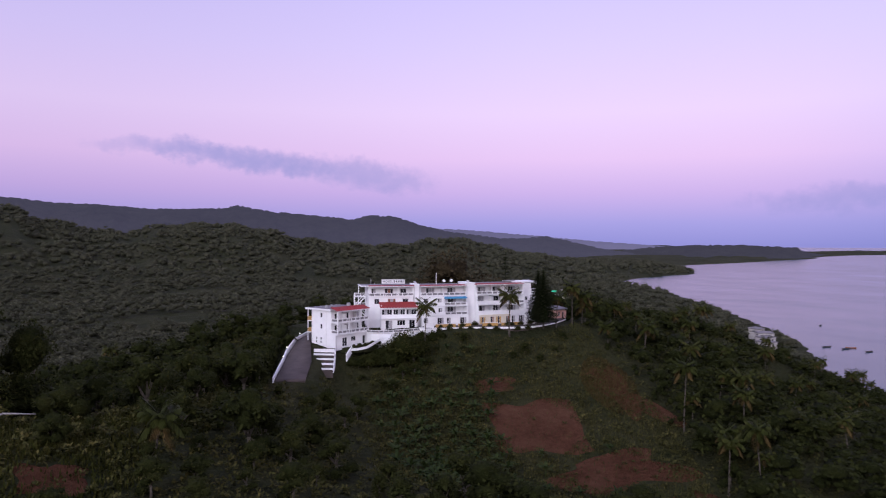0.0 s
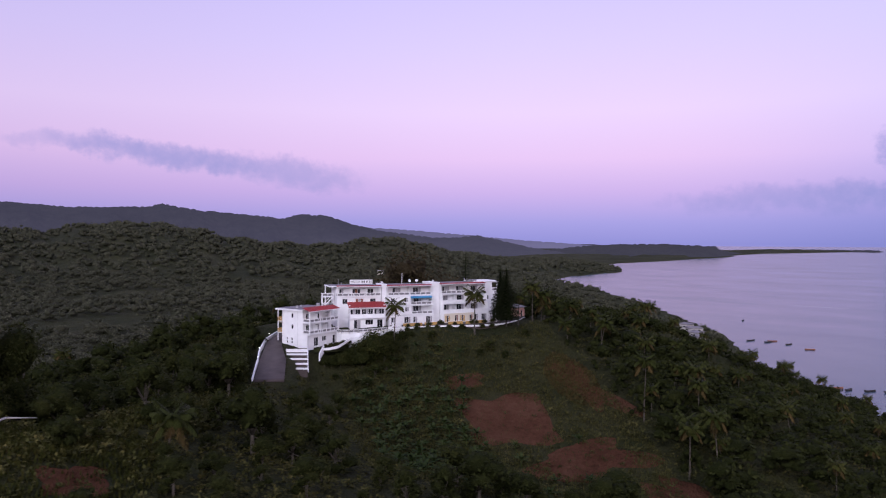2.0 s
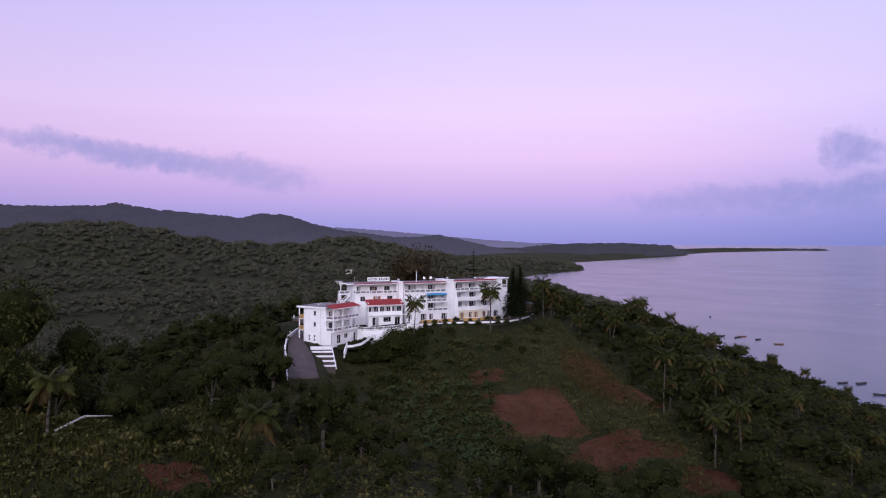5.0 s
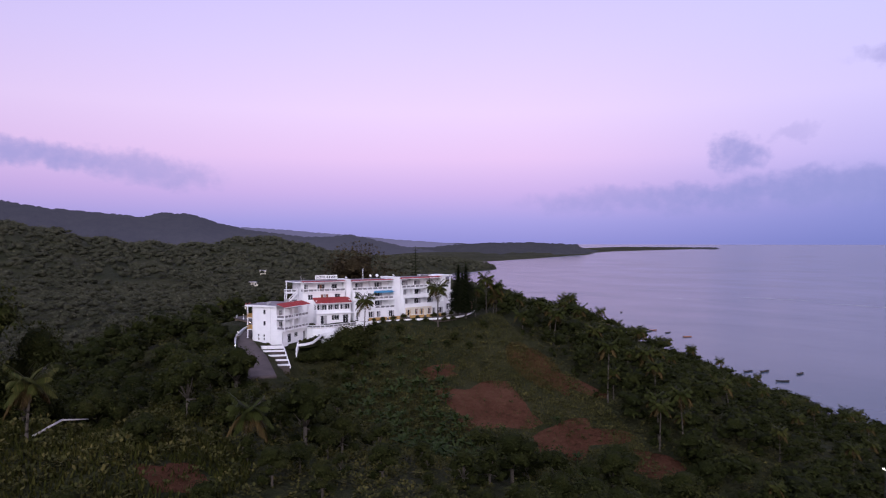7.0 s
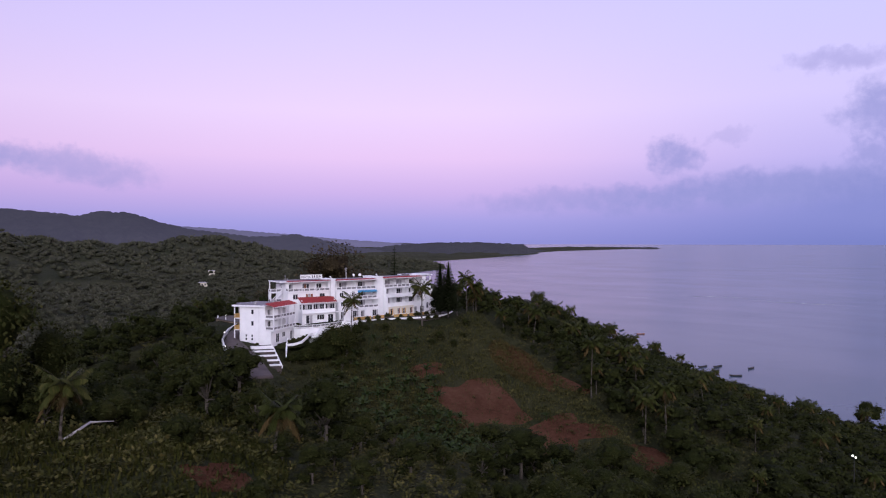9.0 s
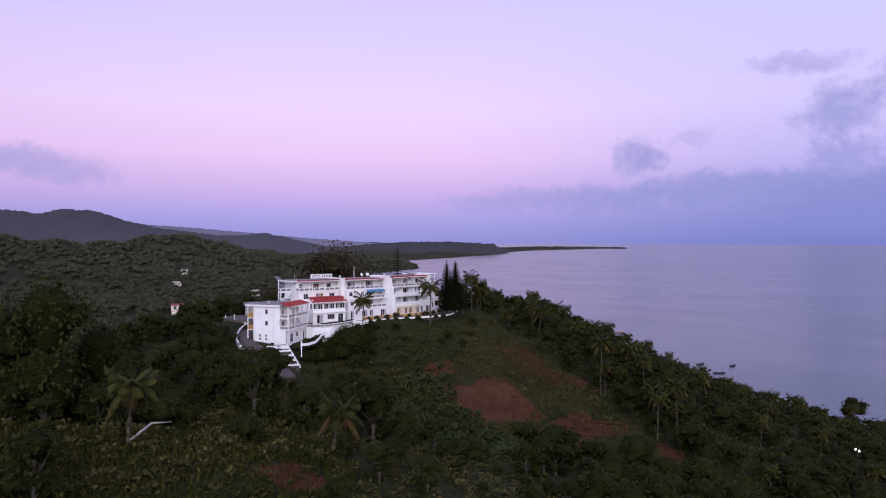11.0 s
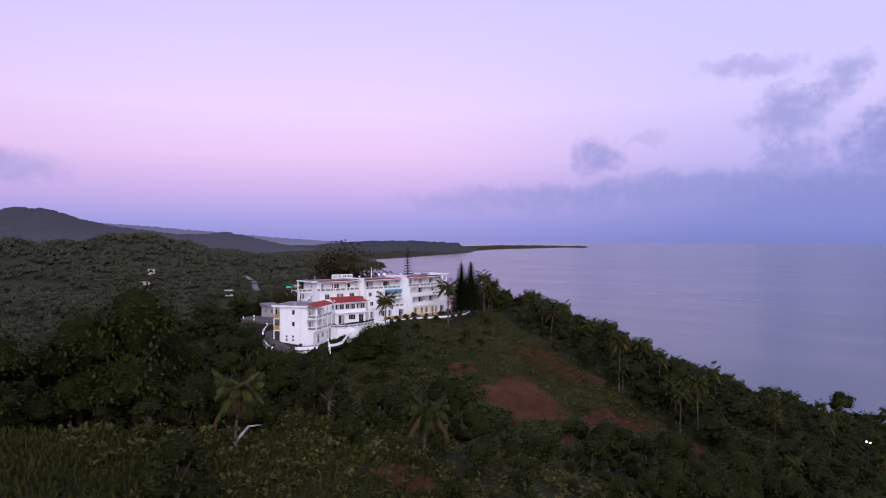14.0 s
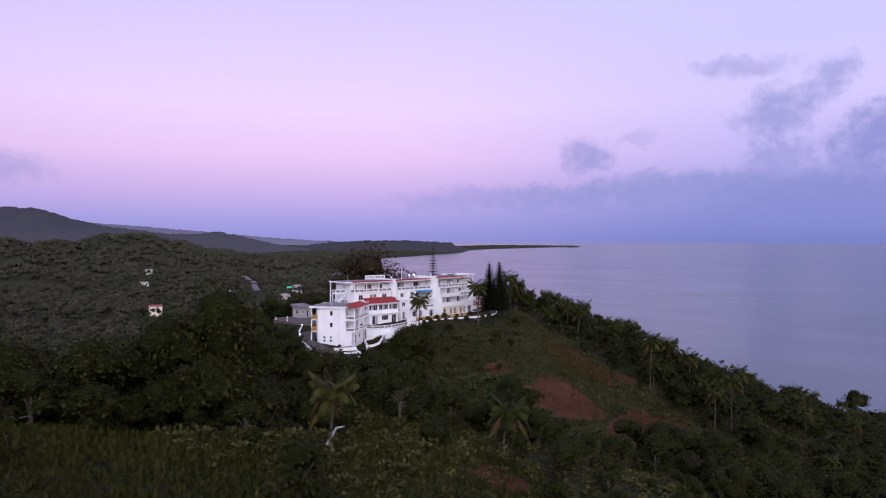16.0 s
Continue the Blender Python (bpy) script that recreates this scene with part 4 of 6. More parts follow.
dish((29.5, 22.5, 14.3), 20)
dish((31.8, 23.2, 14.3), -25)
mast = thing("antenna_mast", (27.4, 23.0, 14.2), 0, "thin white antenna mast on the hotel roof", "antenna")
part("pole", Lump().tube((0, 0, 0), (0, 0, 3.4), 0.09, 0.05, 6).mesh("pole", WHITE), mast)
for z in (2.2, 2.7, 3.1):
    part("crossbar", Lump().beam((-0.4, 0, z), (0.4, 0, z), 0.03, 0.03).mesh("bar", METAL), mast)
tank = thing("roof_box", (48.5, 28.0, 14.5), 17, "dark rooftop machine housing on the hotel", "roof box")
part("housing", Lump().box(0, 0, 0, 3.2, 1.2, 0.5).mesh("housing", GREY), tank)
part("lid", Lump().box(-0.08, -0.08, 0.5, 3.28, 1.28, 0.58).mesh("lid", METAL), tank)


# ---- grounds of the hotel ----
def ribbon(left, right, lift=0.12, deep=0.5, steps=10):
    """A strip of ground between two lines of (x, y, z)."""
    def resample(line):
        pts = [Vector(p) for p in line]
        out = []
        for a, b in zip(pts, pts[1:]):
            out += [a.lerp(b, i / steps) for i in range(steps)]
        return out + [pts[-1]]
    L, R = resample(left), resample(right)
    v = [(*p.xy, p.z + lift) for p in L] + [(*p.xy, p.z + lift) for p in R] + [(*p.xy, p.z - deep) for p in L] + [(*p.xy, p.z - deep) for p in R]
    n = len(L)
    f = []
    for i in range(n - 1):
        f += [(i, n + i, n + i + 1, i + 1), (2 * n + i, 2 * n + i + 1, 3 * n + i + 1, 3 * n + i), (i, i + 1, 2 * n + i + 1, 2 * n + i), (n + i, 3 * n + i, 3 * n + i + 1, n + i + 1)]
    f += [(0, 2 * n, 3 * n, n), (n - 1, 2 * n - 1, 4 * n - 1, 3 * n - 1)]
    return v, f


tagged(new("road", mesh_of("road", *ribbon([(-7.2, 16, 1.8), (-10.4, 8, 0.7), (-11.8, -8, -1.55), (-12.6, -23, -3.6)], [(-1.5, 18, 2.1), (-6.9, 8, 0.7), (-5.7, -8, -1.55), (-6.2, -23, -3.6)]), ASPHALT, True)),
       "worn grey-brown concrete drive climbing to the hotel", "drive", kind="structure")


def low_wall(name, pts, high, thick, label, mat=None, cap=True, category="wall", sunk=1.2):
    """A wall along points (x, y, z of its foot)."""
    w = thing(name, (0, 0, 0), 0, label, category)
    lump, top = Lump(), Lump()
    for a, b in zip(pts, pts[1:]):
        d = Vector((b[0] - a[0], b[1] - a[1], 0)).normalized()
        s = Vector((-d.y, d.x, 0)) * thick / 2
        for q, lo, hi, k in ((lump, -sunk, high, 1.0), (top, high, high + 0.09, 1.35)):
            v = [Vector(p) + s * e * k + Vector((0, 0, z)) for z in (lo, hi) for p, e in ((a, -1), (b, -1), (b, 1), (a, 1))]
            q.add(v, [(0, 3, 2, 1), (4, 5, 6, 7), (0, 1, 5, 4), (1, 2, 6, 5), (2, 3, 7, 6), (3, 0, 4, 7)])
    part("wall_body", lump.mesh("wall_body", mat or WHITE), w)
    if cap:
        part("coping", top.mesh("coping", WHITE), w)
    return w


low_wall("drive_wall", [(-4.5, 21, 2.3), (-7.6, 16, 1.7), (-10.8, 8, 0.7), (-12.0, -2, -0.7), (-12.1, -8, -1.55), (-12.5, -15, -2.5), (-12.9, -23.5, -3.6)], 0.7, 0.22, "low white rendered wall along the edge of the drive")


def drive_lamp(x, y, z):
    p = thing("wall_lamp", (x, y, z), 0, "small lit white globe lamp on the drive wall", "lamp", "drive lamps")
    part("stem", Lump().tube((0, 0, 0), (0, 0, 0.35), 0.05, 0.05, 6).mesh("stem", METAL), p)
    v, f, n = [], [], 8
    for j in range(5):
        a = math.pi * j / 4
        v += [(0.11 * math.sin(a) * math.cos(6.2832 * i / n), 0.11 * math.sin(a) * math.sin(6.2832 * i / n), 0.48 - 0.11 * math.cos(a)) for i in range(n)]
    f = [(j * n + i, j * n + (i + 1) % n, (j + 1) * n + (i + 1) % n, (j + 1) * n + i) for j in range(4) for i in range(n)]
    part("globe", mesh_of("globe", v, f, BULB, True), p)


def bulb_build(k, ins, out):
    ins["Base Color"].default_value = (0.9, 0.88, 0.8, 1)
    ins["Emission Color"].default_value = (1.0, 0.93, 0.85, 1)
    ins["Emission Strength"].default_value = 4.0


BULB = material("lit_bulb", bulb_build)
for q in ((-9.8, 10.4, 1.85), (-12.0, -2, 0.14), (-12.1, -9.5, -0.95), (-5.2, 20, 2.95), (-5.9, 27.9, 4.3)):
    drive_lamp(*q)


def street_lamp(x, y, high):
    """A tall pole with two globes on a short arm."""
    p = thing("street_lamp", (x, y, ground_z(x, y)), 60, "tall street lamp with two lit white globes among trees", "street lamp")
    part("pole", Lump().tube((0, 0, -0.5), (0, 0, high), 0.12, 0.07, 8).mesh("pole", BLACK), p)
    part("arm", Lump().beam((-0.7, 0, high), (0.7, 0, high), 0.08, 0.08).mesh("arm", BLACK), p)
    for ax in (-0.7, 0.7):
        part("globe", mesh_of("globe", (ICO_BALL * 0.24 + np.array([ax, 0, high + 0.28])).tolist(), ICO_SIDES, BULB, True), p)


def big_steps():
    """Broad planted tiers with white nosings between the drive and the wing."""
    s = thing("tiered_steps", (0, 0, 0), 0, "broad terraced steps with white rounded nosings beside the drive", "steps")
    for i in range(5):
        y0 = -0.9 - 2.0 * i
        z = -0.15 - 0.82 * i
        xl, xr = -5.6 + 0.08 * i, -0.5 - 0.04 * i
        line = [(xl, y0 + 0.55), (xl + 0.3, y0 + 0.2), (xl + 0.9, y0 + 0.05), (xr, y0 - 0.75)]
        band = 0.75 if i == 0 else 0.36
        part("step_nosing", Lump().prism(line + [(x, y + 0.55) for x, y in line[::-1]], z - band, z).mesh("nosing", WHITE), s)
        part("riser", Lump().prism([(x, y + 0.06) for x, y in line] + [(x, y + 0.5) for x, y in line[::-1]], z - 2.2, z - band - 0.004).mesh("riser", ASPHALT), s)
        part("tread", Lump().prism([(x, y + 0.55) for x, y in line] + [(xr, y0 + 1.9), (xl, y0 + 2.4)], z - 1.4, z - 0.1).mesh("tread", ASPHALT), s, "brown-grey tread between white nosings")
    part("side_wall", Lump().prism([(-0.45, 0.6), (-0.68, -9.9), (-0.5, -9.9), (-0.2, 0.6)], -4.4, [0.0, -3.8, -3.8, 0.0]).mesh("side_wall", WHITE), s)


big_steps()
street_lamp(118.5, -72.0, 9.4)
low_wall("wing_wall", [(4.6, 3.6, 0.2), (3.4, 0.4, -0.6), (2.4, -2.4, -1.9)], 0.5, 0.22, "white sloping wall below the west wing")
low_wall("garden_wall", [(3.2, 0.5, -0.6), (5.2, 0.3, -0.5), (7.4, 1.2, -0.2), (9.0, 2.8, 0.4), (10.6, 4.4, 1.2), (13.0, 5.6, 1.4)], 0.22, 0.22, "white curved garden wall below the terrace", sunk=0.3)
bed = thing("garden_bed", (0, 0, 0), 0, "small raised garden bed in front of the west wing", "garden bed")
part("bed_soil", Lump().prism([(1.2, 1.0), (3.4, 0.7), (5.2, 0.5), (7.3, 1.4), (8.9, 3.0), (10.4, 4.6), (9.6, 6.2), (8.2, 8.0)], -1.4, -0.2).mesh("bed_soil", GROUND), bed)


def restaurant_terrace():
    t = thing("terrace", (0, 0, 0), 0, "white curved terrace with railing in front of the restaurant", "terrace")
    edge = [(7.4, 8.1), (8.6, 6.6), (10.6, 6.0), (13.0, 6.3), (15.6, 7.2), (18.4, 8.6), (21.0, 10.2), (22.6, 11.6)]
    part("platform", Lump().prism(edge + [(22.4, 14.2), (11.0, 13.6), (8.8, 10.6)], -1.2, 2.55).mesh("platform", WHITE), t)
    part("paving", Lump().prism([(x + 0.1, y + 0.3) for x, y in edge] + [(22.2, 14.1), (11.1, 13.5), (8.9, 10.6)], 2.554, 2.6).mesh("paving", CREAM), t)
    rail(t, None, [(x, y + 0.12) for x, y in edge], 2.6, 0.8, None, 0.2, "railing", 1.4)
    steps = Lump()
    for i in range(9):
        steps.box(11.2 + 0.32 * i, 4.2 + 0.12 * i, 0.2, 11.52 + 0.32 * i, 5.9 + 0.1 * i, 0.5 + 0.22 * i)
    part("garden_steps", steps.mesh("steps", WHITE), t)


restaurant_terrace()


def main_terrace():
    t = thing("terrace", (0, 0, 0), 0, "long paved garden terrace in front of the hotel rooms", "terrace")
    edge = [(22.4, 10.2), (26, 10.6), (31, 12.0), (36, 12.6), (42, 12.4), (48, 12.2), (53, 13.6), (58, 17), (63, 23), (68, 31)]
    part("platform", Lump().prism(edge + [(66, 38), (57, 34), (54, 25), (38, 19), (22.6, 15.4)], 0.6, 3.15).mesh("platform", ASPHALT), t)
    part("edge_wall", Lump().prism([(x, y - 0.3) for x, y in edge] + [(x, y) for x, y in edge[::-1]], 2.8, 3.3).mesh("edge_wall", WHITE), t)


main_terrace()
for pts, mat in (([(26.2, 13.4, 3.15), (31.8, 14.6, 3.15)], OCHRE), ([(32.6, 14.8, 3.15), (36.2, 15.6, 3.15)], OCHRE), ([(39.5, 15.6, 3.15), (44.0, 16.4, 3.15)], OCHRE), ([(45.0, 16.6, 3.15), (50.5, 18.0, 3.15)], OCHRE), ([(51.5, 18.2, 3.15), (55.5, 20.4, 3.15)], None)):
    low_wall("planter_wall", pts, 0.85, 0.3, "low ochre planter wall with white coping on the terrace" if mat else "low white planter wall on the terrace", mat, True, "wall", 0.0)
low_wall("corner_wall", [(21.6, 10.6, 2.0), (23.6, 9.4, 1.6), (26.0, 10.2, 2.0)], 1.5, 0.3, "white corner wall between the two terraces")
low_wall("corner_wall", [(23.0, 13.2, 3.15), (25.4, 12.4, 3.15), (25.8, 14.6, 3.15)], 1.1, 0.25, "white garden wall on the terrace", sunk=0.0)


def outbuilding(at, turn, wx, wy, h, mat, label, roof_mat=None, group=""):
    o = thing("house", at, turn, label, "house", group)
    front(o, side(0, 0, 0), 0, wx, 0, h, [(wx * 0.2, h * 0.35, wx * 0.4, h * 0.75, 2), (wx * 0.6, 0.05, wx * 0.78, h * 0.75, 1)], mat)
    front(o, side(wx, 0.22, 90), 0, wy - 0.44, 0, h, [(wy * 0.3, h * 0.35, wy * 0.6, h * 0.75, 2)], mat)
    front(o, side(wx, wy, 180), 0, wx, 0, h, [], mat)
    front(o, side(0, wy - 0.22, -90), 0, wy - 0.44, 0, h, [(wy * 0.3, h * 0.35, wy * 0.6, h * 0.75, 2)], mat)
    part("roof", Lump().prism(rect(-0.4, -0.4, wx + 0.4, wy + 0.4), [h, h, h, h], [h + 0.3, h + 0.3, h + 0.9, h + 0.9]).mesh("roof", roof_mat or GREY), o)
    part("footing", Lump().box(0.05, 0.05, -4, wx - 0.05, wy - 0.05, -0.004).mesh("footing", mat or WHITE), o)
    return o


outbuilding((0.2, 33.0, 3.66), 10, 3.6, 4.0, 2.8, ROOM, "small grey outbuilding with a flat roof behind the hotel")
outbuilding((65.5, 33.0, 2.9), 30, 4.5, 4.0, 2.9, PINK, "small pink plastered house at the end of the terrace")
outbuilding((50, 441, ground_z(55, 445) + 2.5), -8, 9.5, 7, 5.0, CREAM, "small cream two-storey house with a red front in the valley", RED)
outbuilding((126, 806, ground_z(130, 810) + 3), -14, 8, 6, 3.2, CREAM, "distant cream farmhouse with a pale roof", ROOM)
for hx, hy, ht, wx in ((96, 690, 10, 9), (215, 545, -20, 10), (238, 590, 5, 8), (196, 520, 30, 9), (150, 560, -5, 8)):
    outbuilding((hx, hy, ground_z(hx, hy) + 2.0), ht, wx, 6, 3.2, CREAM, "small pale village house among trees in the valley", ROOM, "village houses")
for hx, hy, ht in ((268, 248, 20), (277, 270, -10), (290, 292, 35), (258, 232, 15)):
    outbuilding((hx, hy, ground_z(hx, hy) + 5.0), ht, 10, 7, 3.2, ROOM, "shoreline house with a grey sheet roof among trees", GREY, "shore houses")


def parking_deck():
    """A deck at the head of the drive on a brown retaining wall."""
    d = thing("parking_deck", (0, 0, 0), 0, "concrete parking deck on a brown retaining wall beside the hotel", "deck")
    edge = [(-7.4, 33.8), (-6.6, 29.5), (-5.4, 24.5), (-4.4, 21.4), (2.0, 20.6), (5.0, 24.0), (6.6, 30.0), (6.0, 38.4), (-4.0, 38.4)]
    part("retaining_wall", Lump().prism(edge, -4.5, 3.4).mesh("retaining_wall", plain("brown_render", (0.12, 0.09, 0.06), (0.24, 0.18, 0.12), 0.7, 0.9)), d, "stained brown retaining wall")
    part("slab", Lump().prism([(x * 1.03 - 0.15, y) for x, y in edge], 3.404, 3.6).mesh("slab", plain("deck_concrete", (0.05, 0.043, 0.04), (0.11, 0.095, 0.09), 0.8, 0.9)), d)
    for x, y in ((-7.0, 33.2), (-5.9, 27.9)):
        part("kerb_post", Lump().box(x - 0.12, y - 0.12, 3.604, x + 0.12, y + 0.12, 4.3).mesh("kerb_post", WHITE), d)


parking_deck()
tagged(new("valley_road", mesh_of("valley_road", *ribbon([(x - 3.2, y + 1, ground_z(x, y)) for x, y in ((196, 596), (204, 625), (226, 690), (257, 817))], [(x + 3.2, y - 1, ground_z(x, y)) for x, y in ((196, 596), (204, 625), (226, 690), (257, 817))], 0.5), plain("pale_road", (0.1, 0.095, 0.095), (0.2, 0.19, 0.19), 0.05, 0.9), True)),
       "pale country road running through the valley forest", "road", kind="structure")


def green_glow(k, ins, out):
    ins["Base Color"].default_value = (0.02, 0.3, 0.16, 1)
    ins["Emission Color"].default_value = (0.04, 0.75, 0.42, 1)
    ins["Emission Strength"].default_value = 0.35


def lit_sign():
    x, y = 218.0, 560.0
    g = ground_z(x, y)
    s = thing("lit_sign", (x, y, g), -20, "lit green sign board on two posts in the valley", "sign")
    part("board", Lump().box(-2.8, -0.15, 6.6, 2.8, 0.15, 8.4).mesh("board", material("green_sign", green_glow)), s)
    for px in (-2.4, 2.4):
        part("post", Lump().tube((px, 0.3, -0.5), (px, 0.3, 8.2), 0.16, 0.14, 6).mesh("post", METAL), s)


lit_sign()


# ---- bare soil on the slope ----
def soil_patch(cx, cy, rx, ry, turn, label, seed, wob=0.16):
    rng = random.Random(seed)
    n, rings = 72, 16
    c, s = math.cos(radians(turn)), math.sin(radians(turn))
    ph = [rng.uniform(0, 6.28) for _ in range(4)]
    v = [(cx, cy, ground_z(cx, cy) + 0.12)]
    pts = []
    for j in range(1, rings + 1):
        for i in range(n):
            a = 6.2832 * i / n
            sq = 1 / max(abs(math.cos(a)), abs(math.sin(a))) ** 0.9
            r = j / rings * sq * (1 + wob * sum(math.sin((k + 2) * a + ph[k]) for k in range(4)) / 2)
            x, y = rx * r * math.cos(a), ry * r * math.sin(a)
            pts.append((cx + c * x - s * y, cy + s * x + c * y, j))
    z = height(np.array([p[0] for p in pts]), np.array([p[1] for p in pts]))
    v += [(p[0], p[1], float(q) + (0.14 + rng.uniform(-0.08, 0.12) if p[2] < rings else -0.1)) for p, q in zip(pts, z)]
    f = [(0, 1 + i, 1 + (i + 1) % n) for i in range(n)]
    f += [(1 + j * n + i, 1 + (j + 1) * n + i, 1 + (j + 1) * n + (i + 1) % n, 1 + j * n + (i + 1) % n) for j in range(rings - 1) for i in range(n)]
    return tagged(new("soil_patch", mesh_of("soil_patch", v, f, SOIL, True)), label, "soil", kind="structure")


soil_patch(45.0, -23, 10.6, 9.6, 3, "bare reddish-brown tilled soil on the slope", 1, 0.12)
soil_patch(38.5, -7.2, 5.0, 2.8, 10, "small patch of bare red soil on the slope", 2)
soil_patch(58, -38.5, 11.5, 6.0, 8, "rough red soil with weeds low on the slope", 3, 0.34)
soil_patch(73, -53, 4.6, 8.5, 20, "red earth track at the foot of the slope", 4, 0.3)
soil_patch(69.5, -10.0, 4.6, 11.0, 16, "dry brown earth at the edge of the field", 5, 0.3)
soil_patch(-30, -91, 3.8, 2.6, 20, "bare red earth bank among bushes", 6)


# ---- plants ----
class Leaves:
    """Collects leaf blades as plain arrays; each blade is an island of its own."""

    def __init__(self):
        self.v, self.f, self.n = [], [], 0

    def blades(self, pos, out, length, width, droop=0.25):
        """Folded diamond blades: base points, directions, lengths and widths in arrays."""
        out = out / np.linalg.norm(out, axis=1, keepdims=True)
        up = np.array([0, 0, 1.0])
        s = np.cross(out, up)
        s /= np.maximum(np.linalg.norm(s, axis=1, keepdims=True), 1e-3)
        L, Wd = length[:, None], width[:, None]
        tip = pos + out * L - up * L * droop
        mid = pos + out * L * 0.5
        v = np.stack([pos, mid + s * Wd / 2 - up * Wd * 0.15, tip, mid - s * Wd / 2 - up * Wd * 0.15], 1)
        k = len(pos)
        base = self.n + np.arange(k)[:, None] * 4
        self.v.append(v.reshape(-1, 3))
        self.f.append(base + np.array([[0, 1, 2, 3]]))
        self.n += 4 * k

    def mesh(self, name, mat):
        v, f = np.concatenate(self.v), np.concatenate(self.f)
        return quick_mesh(name, v, f, mat)


def quick_mesh(name, v, f, mat, smooth=False):
    me = bpy.data.meshes.new(name)
    k = f.shape[1]
    me.vertices.add(len(v))
    me.vertices.foreach_set("co", np.asarray(v, np.float32).ravel())
    me.loops.add(f.size)
    me.loops.foreach_set("vertex_index", np.asarray(f, np.int32).ravel())
    me.polygons.add(len(f))
    me.polygons.foreach_set("loop_start", np.arange(0, f.size, k, dtype=np.int32))
    if smooth:
        me.polygons.foreach_set("use_smooth", np.ones(len(f), bool))
    me.materials.append(mat)
    me.update(calc_edges=True)
    return me


def crown_sprays(rng, lobes, count, size):
    """Leaf sprays over a set of lobes (x, y, z, radius, flatness)."""
    lobes = np.array(lobes)
    w = lobes[:, 3] ** 2
    pick = rng.choice(len(lobes), count, p=w / w.sum())
    d = rng.normal(size=(count, 3))
    d[:, 2] = np.abs(d[:, 2]) * 1.1 - 0.35
    d /= np.linalg.norm(d, axis=1, keepdims=True)
    r = lobes[pick, 3] * rng.uniform(0.74, 1.2, count)
    pos = lobes[pick, :3] + d * r[:, None] * np.stack([np.ones(count), np.ones(count), lobes[pick, 4]], 1)
    out = d * 0.8 + rng.normal(size=(count, 3)) * 0.55
    length = size * rng.uniform(0.6, 1.4, count)
    return pos - out / np.linalg.norm(out, axis=1, keepdims=True) * length[:, None] * 0.4, out, length, length * rng.uniform(0.5, 0.9, count)


def tree_shape(seed, high, wide, count, size, base=0.03):
    """Lobes of a broadleaf crown and the limbs that carry them."""
    rng = np.random.default_rng(seed)
    n = rng.integers(8, 12)
    lobes = [(0, 0, high * 0.72, wide * 0.34, 0.8)]
    for i in range(n):
        a = 6.2832 * i / n + rng.uniform(-0.4, 0.4)
        r = wide * rng.uniform(0.2, 0.36)
        lobes.append((r * math.cos(a), r * math.sin(a), high * rng.uniform(base + 0.08, 0.82), wide * rng.uniform(0.14, 0.25), rng.uniform(0.6, 0.95)))
    return rng, lobes


def limbs(lobes, high, thick):
    lump = Lump()
    lump.tube((0, 0, -1.2), (0, 0, high * 0.3), thick, thick * 0.75, 7)
    lump.tube((0, 0, high * 0.3), (0, 0, high * 0.7), thick * 0.75, thick * 0.3, 6)
    for x, y, z, r, _ in lobes[1:]:
        lump.tube((0, 0, high * 0.28), (x * 0.85, y * 0.85, z), thick * 0.42, thick * 0.12, 5)
    return lump


def core_of(lobes, k=0.78, ball=None):
    """Dense inner foliage that closes the crown, as uneven lumps."""
    v, f = [], []
    rng = np.random.default_rng(len(lobes))
    bv, bf = ball or (BALL_V, BALL_F)
    for x, y, z, r, flat in lobes:
        c = bv * (1 + rng.uniform(-0.38, 0.24, (len(bv), 1))) * r * k * np.array([1, 1, flat]) + np.array([x, y, z])
        f.append(bf + sum(len(q) for q in v))
        v.append(c)
    return np.concatenate(v), np.concatenate(f)


ICO_V, ICO_F = ICO_BALL, np.array(ICO_SIDES)


def split_ball(v, f):
    """Each face in four, on the sphere."""
    v, mid, out = list(map(tuple, v)), {}, []

    def half(a, b):
        key = (min(a, b), max(a, b))
        if key not in mid:
            m = np.array(v[a]) + np.array(v[b])
            v.append(tuple(m / np.linalg.norm(m)))
            mid[key] = len(v) - 1
        return mid[key]

    for a, b, c in f:
        d, e, g = half(a, b), half(b, c), half(c, a)
        out += [(a, d, g), (d, b, e), (g, e, c), (d, e, g)]
    return np.array(v), np.array(out)


BALL_V, BALL_F = split_ball(ICO_V, ICO_F)


def make_tree(seed, high, wide, count, size, mat, label, name="tree", inner=None, core=0.76):
    rng, lobes = tree_shape(seed, high, wide, count, size)
    t = thing(name, (0, 0, -500), 0, label, "tree")
    part("trunk", limbs(lobes, high, 0.035 * high).mesh("trunk", BARK, True), t)
    lv = Leaves()
    lv.blades(*crown_sprays(rng, lobes, count, size))
    c = part("crown", lv.mesh("crown", mat), t)
    part("inner_foliage", quick_mesh("inner_foliage", *core_of(lobes, core), inner or SHADED_INNER), c)
    return t


def drop(t):
    for o in (*t.children_recursive, t):
        bpy.data.objects.remove(o)


def spot(x, y, lift=0.0, turn=0.0, scale=1.0, high=1.0):
    return Matrix.Translation((x, y, ground_z(x, y) + lift)) @ Matrix.Rotation(turn, 4, "Z") @ Matrix.Diagonal((scale, scale, scale * high, 1))


